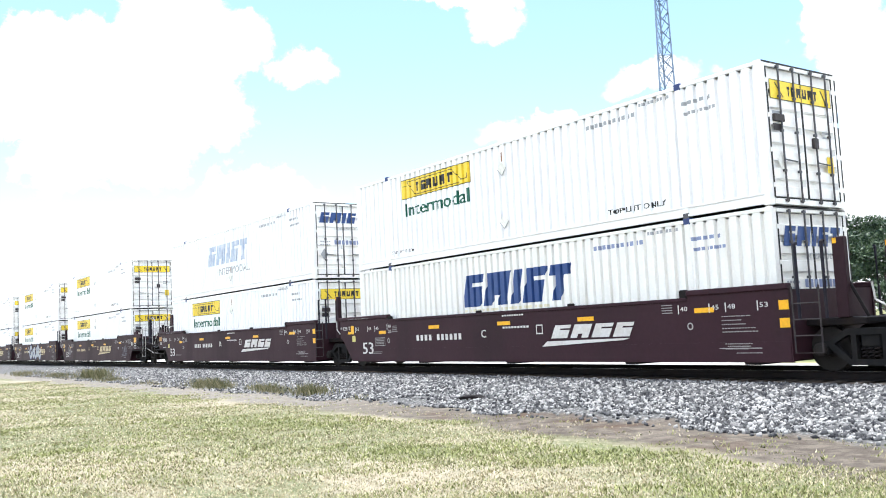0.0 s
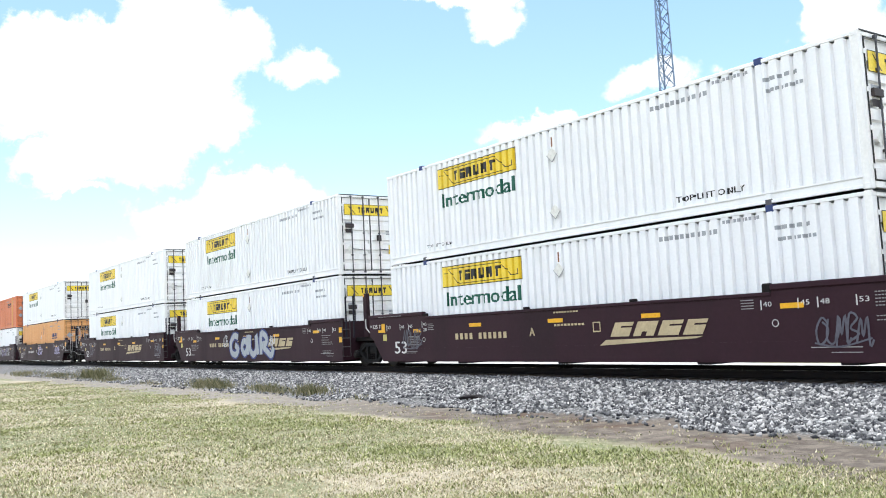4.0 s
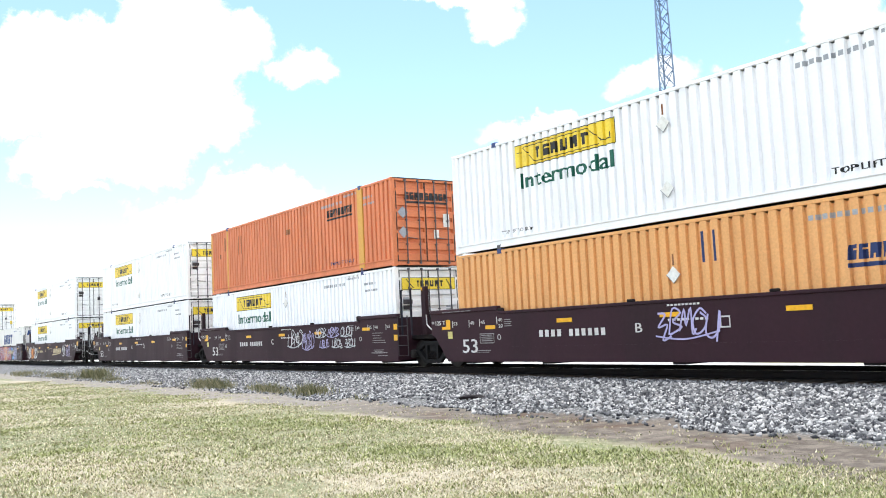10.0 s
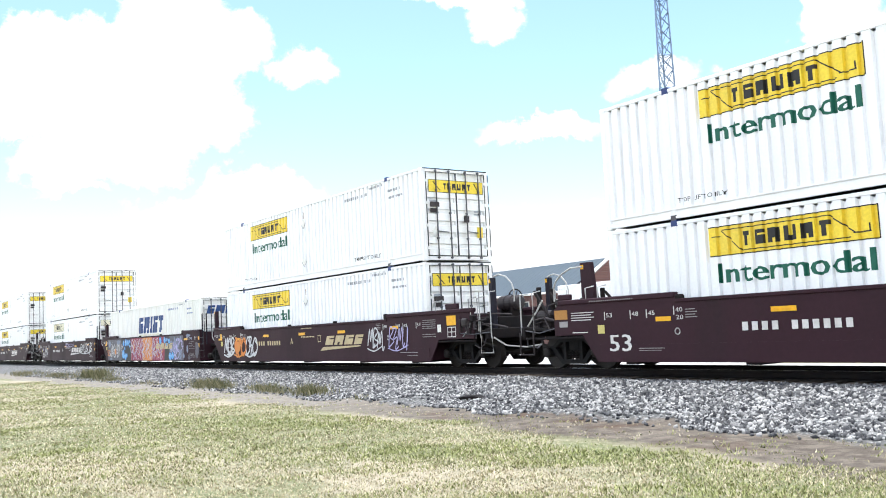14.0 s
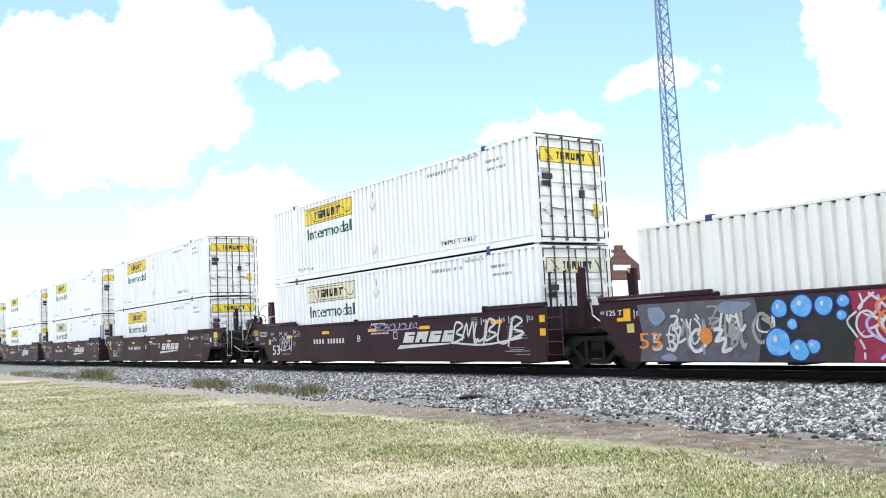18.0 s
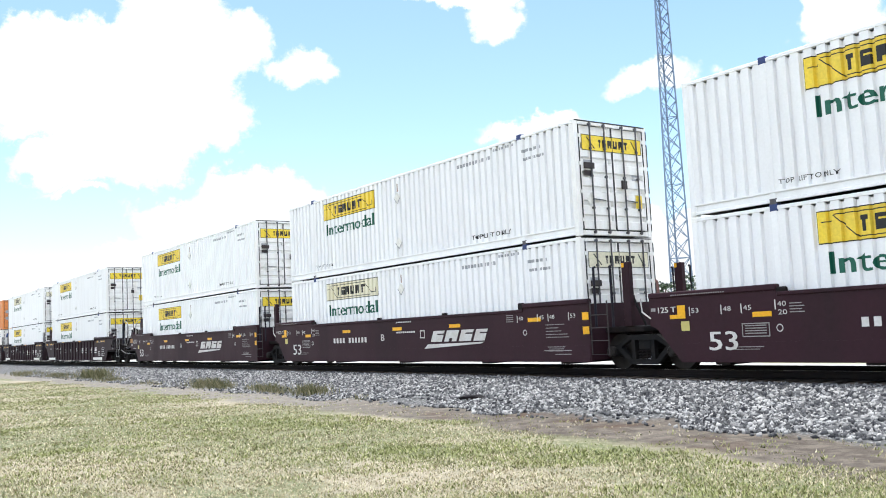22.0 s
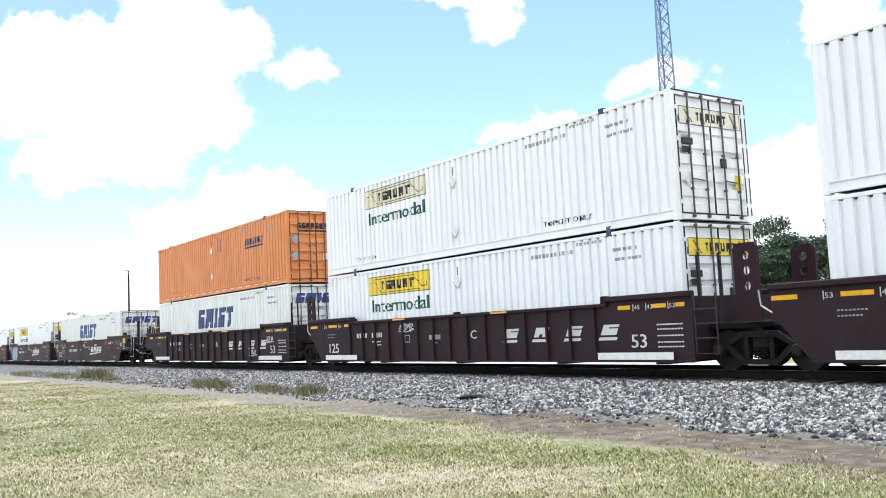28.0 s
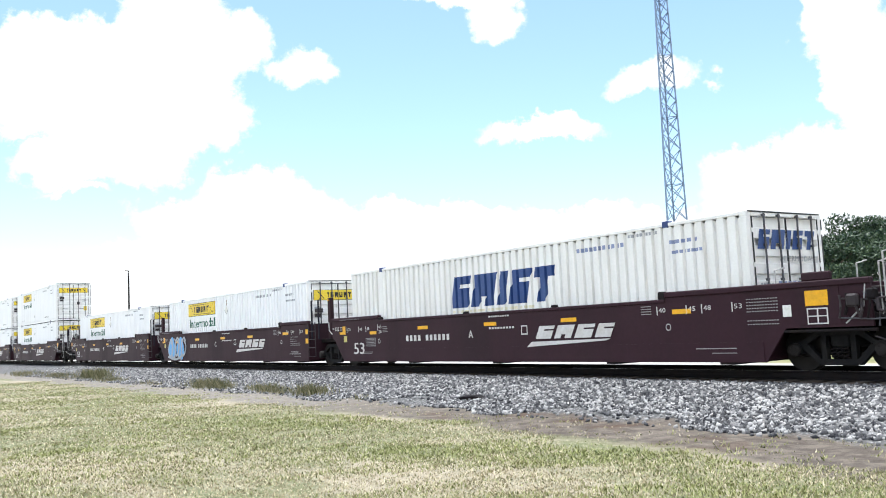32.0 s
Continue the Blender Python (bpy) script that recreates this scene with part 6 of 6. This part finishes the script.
def mast():
    """A three-legged lattice mast that narrows in steps."""
    t = thing("lattice_mast", "tall blue-grey steel lattice radio mast", "mast")
    cx, cy = -50.8, 60.65
    z, top = -0.6, 44.0

    def leg(k, h):
        r = (1.22 - 0.0195 * h) * 0.92
        a = radians(20) + k * math.tau / 3
        return Vector((cx + r * math.cos(a), cy + r * math.sin(a), h))
    for k in range(3):
        part("leg", tube([leg(k, -0.6), leg(k, 15), leg(k, 30), leg(k, top)], 0.075, 6), mast_m, t)
    h, n = -0.6, 0
    while h < top - 1.5:
        step = 1.75 - 0.018 * h
        for k in range(3):
            a, b = (k, (k + 1) % 3) if n % 2 else ((k + 1) % 3, k)
            part("brace", tube([leg(a, h), leg(b, h + step)], 0.04, 4), mast_m, t)
            part("brace", tube([leg(b, h), leg(a, h + step)], 0.04, 4), mast_m, t)
            if n % 4 == 0:
                part("strut", tube([leg(a, h), leg(b, h)], 0.035, 4), mast_m, t)
        h += step
        n += 1
    part("junction_box", box(cx + 0.2, cx + 1.1, cy - 1.5, cy - 0.9, 5.0, 5.5, 0.03), mast_m, t)
    part("cable", tube([leg(1, -0.6) + Vector((0.15, -0.1, 0)), leg(1, top) + Vector((0.15, -0.1, 0))], 0.02, 4), mast_m, t)


mast()

leaf_m = island_material("oak_leaves", (0.014, 0.032, 0.018), (0.036, 0.066, 0.03), (0.085, 0.125, 0.055), 0.55, 0.4)
bark_m = paint("grey_bark", (0.14, 0.11, 0.085), 0.9, grime=(0.06, 0.05, 0.04), amount=0.6, scale=2)


def tree(x, y, height, spread, seed, label="spreading dark green broadleaf tree", leaves=9000):
    q = np.random.default_rng(seed)
    t = thing("tree", label, "tree", "trees beyond the track")
    z0 = LAWN_Z + 0.05
    fork = height * 0.3
    bm = bmesh.new()
    add_lathe(bm, [(0.34, 0), (0.25, fork * 0.5), (0.22, fork)], 9, "z")
    for v in bm.verts:
        v.co += Vector((x, y, z0))
    part("trunk", bm, bark_m, t, "grey tapered trunk")
    cl = []
    for k in range(44):
        a = k * 2.4 + q.random()
        r = spread * math.sqrt(q.random()) * 0.95
        top = height * (0.42 + 0.52 * math.sqrt(max(0.0, 1 - (r / spread) ** 2)))
        low = height * 0.30
        hh = low + (top - low) * (0.35 + 0.65 * q.random())
        p0 = Vector((x, y, z0 + fork * 0.95))
        p2 = Vector((x + r * math.cos(a), y + r * math.sin(a), z0 + hh))
        p1 = p0.lerp(p2, 0.5) + Vector((0, 0, 0.06 * height))
        if k < 12:
            part("limb", tube([p0, p1, p2], 0.06, 5), bark_m, t)
        for _ in range(3):
            cl.append(np.array(p2) + q.normal(size=3) * np.array([0.13, 0.13, 0.06]) * spread)
    cl = np.array(cl)
    idx = q.integers(0, len(cl), leaves)
    rad = 0.12 * spread + 0.05
    d = q.normal(size=(leaves, 3))
    d /= np.linalg.norm(d, axis=1, keepdims=True)
    c = cl[idx] + d * rad * (0.5 + 0.6 * q.random((leaves, 1))) * np.array([1.35, 1.35, 0.62])
    c[:, 2] = np.minimum(c[:, 2], z0 + height)
    s = 0.07 + 0.08 * q.random((leaves, 1))
    a = q.normal(size=(leaves, 3))
    a /= np.linalg.norm(a, axis=1, keepdims=True)
    b = np.cross(a, q.normal(size=(leaves, 3)))
    b /= np.linalg.norm(b, axis=1, keepdims=True)
    v = np.stack([c - a * s, c + b * s * 0.55, c + a * s, c - b * s * 0.55], 1).reshape(-1, 3)
    f = np.arange(4 * leaves).reshape(leaves, 4)
    me = bpy.data.meshes.new("crown")
    fill(me, v, f)
    me.materials.append(leaf_m)
    o = new("crown", me)
    o.parent = t
    o["kind"] = "stuff"
    return t


tree(-38.6, 61.4, 9.5, 6.6, 1, leaves=42000)
tree(-44.4, 62.8, 7.9, 4.6, 2, leaves=20000)
tree(-33.0, 63.3, 8.2, 4.8, 3, leaves=14000)
tree(-47.7, 54.9, 4.9, 2.6, 4, "low dark shrub-like tree beside the mast", 6000)
tree(-26.0, 61.4, 6.8, 5.0, 5)
for k, (bx, by, bh, bs) in enumerate(((-43.2, 57.0, 3.8, 3.4), (-37.1, 57.0, 4.2, 3.6), (-31.0, 58.2, 4.0, 3.6), (-24.9, 57.3, 3.6, 3.4))):
    tree(bx, by, bh, bs, 20 + k, "low dark green bush under the trees", 6000)
tree(-96.7, 87.3, 10.2, 4.5, 6, "distant dark tree behind the depot roof")
tree(-224.5, 51.4, 10.6, 6.0, 7, "distant dark tree far along the line")
tree(-221.5, 57.5, 9.0, 4.5, 8, "distant dark tree far along the line")


def pole():
    p = thing("utility_pole", "thin dark utility pole with a lamp head", "pole")
    part("shaft", lathe([(0.17, -0.6), (0.11, 13.0)], 10, "z"), M["steel"], p)
    part("lamp_arm", tube([(0, 0, 12.6), (0.5, -0.3, 13.0), (1.0, -0.6, 13.0)], 0.05), M["grab"], p)
    part("lamp_head", box(0.85, 1.35, -0.85, -0.5, 12.9, 13.05, 0.03), M["grab"], p)
    p.matrix_basis = pose(-146.1, 41.0, 0)


pole()


def box_truck():
    """A white box truck parked in the yard."""
    v = thing("parked_truck", "white box truck parked on the pale yard", "truck")
    white = paint("white_truck_paint", (0.8, 0.8, 0.8), 0.35, amount=0.12, streak=2.0)
    part("cargo_box", box(0.0, 3.5, -1.1, 1.1, 0.95, 3.5, 0.04), white, v, "white cargo box")
    cab = prism([(3.62, 0.6), (5.5, 0.6), (5.58, 1.0), (5.45, 1.75), (5.1, 2.6), (4.9, 2.75), (3.62, 2.8)], -0.98, 0.98)
    bmesh.ops.bevel(cab, geom=cab.edges[:], offset=0.06, segments=2, affect="EDGES")
    part("cab", cab, white, v, "white cab")
    part("windscreen", prism([(5.47, 1.78), (5.50, 1.78), (5.17, 2.52), (5.14, 2.52)], -0.85, 0.85), glass_m, v)
    part("chassis", box(0.05, 5.2, -0.5, 0.5, 0.55, 0.9), M["steel"], v)
    for s in (-1, 1):
        part("side_window", box(4.25, 4.95, *sorted((s * 0.982, s * 0.99)), 1.75, 2.4), glass_m, v)
        part("mirror", box(5.1, 5.2, *sorted((s * 1.1, s * 1.25)), 1.7, 2.1, 0.02), M["rubber"], v)
        part("headlight", box(5.45, 5.58, *sorted((s * 0.55, s * 0.85)), 0.85, 1.05, 0.02), M["placard"], v)
        for x in (1.1, 4.7):
            w = part("wheel", lathe([(0.25, -0.12), (0.42, -0.13), (0.44, 0.0), (0.42, 0.13), (0.25, 0.12)], 18), M["rubber"], v)
            w.location = (x, s * 0.85, 0.44)
            part("hub", lathe([(0.24, -0.135), (0.24, 0.135)], 12), M["grab"], w)
    v.matrix_basis = pose(-31.15, 29.54, LAWN_Z + 0.06)


box_truck()

# ---- sky backdrop: fair-weather clouds far behind everything ----
# local units: one unit spans 1000 parts of the picture plane, x to the right and y up, seen from the eye
FAR = 3800.0
UNIT = FAR / 1576.0 * 1000


def clouds():
    m = bpy.data.materials.new("sunlit_cloud")
    m.use_nodes = True
    n, l = m.node_tree.nodes, m.node_tree.links
    n.clear()
    out = n.new("ShaderNodeOutputMaterial")
    tc = n.new("ShaderNodeTexCoord")

    def noise_vec(scale, amount, base):
        t = n.new("ShaderNodeTexNoise")
        t.inputs["Scale"].default_value, t.inputs["Detail"].default_value, t.inputs["Roughness"].default_value = scale, 6, 0.62
        l.new(tc.outputs["Object"], t.inputs["Vector"])
        s = n.new("ShaderNodeVectorMath")
        s.operation = "SUBTRACT"
        l.new(t.outputs["Color"], s.inputs[0])
        s.inputs[1].default_value = (0.5, 0.5, 0.5)
        k = n.new("ShaderNodeVectorMath")
        k.operation = "MULTIPLY_ADD"
        l.new(s.outputs[0], k.inputs[0])
        k.inputs[1].default_value = (amount, amount, 0)
        l.new(base, k.inputs[2])
        return k.outputs[0]

    p = noise_vec(6.0, 0.15, tc.outputs["Object"])
    p = noise_vec(22.0, 0.07, p)
    puffs = [  # centre, half-width, half-height, all in the plane's units
        (-.72, .31, .17, .11), (-.60, .33, .13, .09), (-.48, .38, .12, .10), (-.47, .28, .13, .12), (-.56, .22, .15, .10), (-.66, .16, .11, .05), (-.40, .36, .09, .08), (-.41, .24, .08, .08), (-.63, .405, .022, .018),
        (-.245, .325, .062, .042), (-.285, .32, .035, .024), (.03, .45, .11, .03), (.09, .41, .05, .04), (.105, .395, .025, .02), (.37, .31, .075, .035), (.33, .29, .04, .022), (.18, .21, .11, .028), (.10, .20, .035, .018), (.47, .29, .018, .01),
        (.70, .42, .09, .10), (.76, .31, .09, .12), (.80, .2, .08, .15), (.68, .15, .11, .07), (.58, .12, .13, .06), (.74, .06, .2, .10), (-.33, .09, .14, .06), (-.44, .06, .13, .05), (-.25, .0, .3, .10), (.0, .0, .4, .09), (.3, .02, .4, .06), (.6, .0, .4, .09), (-.5, -.04, .14, .06), (-.75, -.075, .09, .03), (-.64, .105, .07, .012), (.0, -.1, .9, .06)]
    best = None
    for cx, cy, rx, ry in puffs:
        s = n.new("ShaderNodeVectorMath")
        s.operation = "SUBTRACT"
        l.new(p, s.inputs[0])
        s.inputs[1].default_value = (cx, cy, 0)
        k = n.new("ShaderNodeVectorMath")
        k.operation = "MULTIPLY"
        l.new(s.outputs[0], k.inputs[0])
        k.inputs[1].default_value = (1 / rx, 1 / ry, 0)
        ln = n.new("ShaderNodeVectorMath")
        ln.operation = "LENGTH"
        l.new(k.outputs[0], ln.inputs[0])
        sub = n.new("ShaderNodeMath")
        sub.operation = "MULTIPLY_ADD"
        l.new(ln.outputs["Value"], sub.inputs[0])
        r = math.sqrt(rx * ry)
        sub.inputs[1].default_value = -r
        sub.inputs[2].default_value = r
        if best is None:
            best = sub.outputs[0]
        else:
            mx = n.new("ShaderNodeMath")
            mx.operation = "MAXIMUM"
            l.new(best, mx.inputs[0])
            l.new(sub.outputs[0], mx.inputs[1])
            best = mx.outputs[0]
    edge = n.new("ShaderNodeMapRange")
    edge.interpolation_type = "SMOOTHSTEP"
    edge.inputs["From Min"].default_value, edge.inputs["From Max"].default_value = -0.006, 0.014
    edge.inputs["To Max"].default_value = 0.97
    l.new(best, edge.inputs["Value"])
    em = n.new("ShaderNodeEmission")
    em.inputs["Color"].default_value = (1.0, 0.985, 0.97, 1)
    em.inputs["Strength"].default_value = 0.62
    tr = n.new("ShaderNodeBsdfTransparent")
    ms = n.new("ShaderNodeMixShader")
    l.new(edge.outputs["Result"], ms.inputs[0])
    l.new(tr.outputs[0], ms.inputs[1])
    l.new(em.outputs[0], ms.inputs[2])
    l.new(ms.outputs[0], out.inputs["Surface"])
    bm = bmesh.new()
    vs = [bm.verts.new(v) for v in ((-1.15, -0.22, 0), (1.15, -0.22, 0), (1.15, 0.62, 0), (-1.15, 0.62, 0))]
    bm.faces.new(vs)
    ob = tagged(link_mesh("backdrop", bm, m), "white fair-weather clouds in a blue sky", "clouds", kind="structure")
    ob.matrix_basis = STAND @ Matrix.Translation((0, 0, -FAR)) @ Matrix.Diagonal((UNIT, UNIT, UNIT, 1))
    return ob


backdrop = clouds()


def sky_dome():
    """An added dome of glowing clouds outside the view that fills the train's shaded side, open round the sun."""
    m = bpy.data.materials.new("sunlit_cloud_dome")
    m.use_nodes = True
    n, l = m.node_tree.nodes, m.node_tree.links
    n.clear()
    out = n.new("ShaderNodeOutputMaterial")
    tc = n.new("ShaderNodeTexCoord")
    t = n.new("ShaderNodeTexNoise")
    t.inputs["Scale"].default_value, t.inputs["Detail"].default_value, t.inputs["Roughness"].default_value = 4.5, 7, 0.6
    l.new(tc.outputs["Object"], t.inputs["Vector"])
    e = n.new("ShaderNodeMapRange")
    e.interpolation_type = "SMOOTHSTEP"
    e.inputs["From Min"].default_value, e.inputs["From Max"].default_value = 0.46, 0.53
    l.new(t.outputs["Fac"], e.inputs["Value"])
    em = n.new("ShaderNodeEmission")
    em.inputs["Color"].default_value = (1.0, 0.985, 0.97, 1)
    # about twice the glow of the visible clouds, to brighten the container sides
    em.inputs["Strength"].default_value = 1.3
    tr = n.new("ShaderNodeBsdfTransparent")
    ms = n.new("ShaderNodeMixShader")
    l.new(e.outputs["Result"], ms.inputs[0])
    l.new(tr.outputs[0], ms.inputs[1])
    l.new(em.outputs[0], ms.inputs[2])
    l.new(ms.outputs[0], out.inputs["Surface"])
    bm = bmesh.new()
    bmesh.ops.create_icosphere(bm, subdivisions=5, radius=1.0)
    ahead = Vector(AIM) - Vector(EYE)
    gone = [f for f in bm.faces if f.calc_center_median().z < 0.03 or f.calc_center_median().normalized().dot(SUN_DIR) > 0.985 or f.calc_center_median().normalized().dot(ahead) > 0.80]
    bmesh.ops.delete(bm, geom=gone, context="FACES")
    ob = tagged(link_mesh("backdrop", bm, m), "added glowing cloud dome outside the view, filling the shaded sides", "clouds", kind="structure")
    ob.matrix_basis = Matrix.Diagonal((3000, 3000, 3000, 1))


sky_dome()

# how far the train has come, in metres, by the second
RUN = [(0, -10.36), (0.5, -4.20), (1, 1.13), (1.5, 7.13), (2, 12.45), (2.5, 18.32), (3, 23.67), (3.5, 29.45), (5.5, 51.40), (6, 57.40), (6.5, 63.28), (7, 68.65), (7.5, 74.41), (8,
       79.16), (8.5, 85.43), (9, 90.74), (9.5, 96.05), (10, 101.60), (10.5, 107.53), (11, 113.01), (11.5, 118.53), (12, 124.35), (12.5, 129.63), (13, 135.49), (13.5, 141.15), (14, 146.75), (14.5, 152.20), (16.5, 174.27), (17, 180.06), (17.5, 185.80), (18, 191.05), (18.5, 196.93), (19, 202.16), (19.5, 208.00), (20, 213.32), (20.5, 219.12), (21,
       224.43), (21.5, 230.15), (22, 235.98), (22.5, 241.21), (23, 246.84), (23.5, 252.61), (24, 257.88), (24.5, 263.67), (25, 269.45), (25.5, 274.74), (27.5, 297.18), (28,
       301.95), (28.5, 308.15), (29, 313.40), (29.5, 318.70), (30, 324.49), (30.5, 330.20), (31, 335.40), (31.5, 341.19), (32, 347.03)]


def run_at(t):
    for (a, p), (b, q) in zip(RUN, RUN[1:]):
        if t <= b:
            return p + (q - p) * (t - a) / (b - a)
    return RUN[-1][1]


def motions():
    for ob, along, height in RIDERS:
        walk(ob, [(t, pose(along + s, YC, height)) for t, s in RUN])
    # wheels roll while they are within sight of the camera
    for ob, along, height in RIDERS:
        for wheel in ob.children_recursive:
            if not wheel.name.startswith("wheelset"):
                continue
            here = along + wheel.parent.location.x
            rows, turn = [], 0.0
            at = wheel.location.copy()
            seen = [f for f in range(0, 961) if -48 < here + run_at(f / 30) < 8]
            if not seen:
                continue
            a, b = max(seen[0] - 1, 0), min(seen[-1] + 1, 960)
            if a > 0:
                rows.append((0, 0.0))
            for f in range(a, b + 1):
                turn = (run_at(f / 30) - run_at(a / 30)) / 0.42
                rows.append((f / 30, turn))
            if b < 960:
                rows.append((32, turn))
            walk(wheel, [(t, Matrix.Translation(at) @ Matrix.Rotation(v, 4, "Y")) for t, v in rows])


motions()
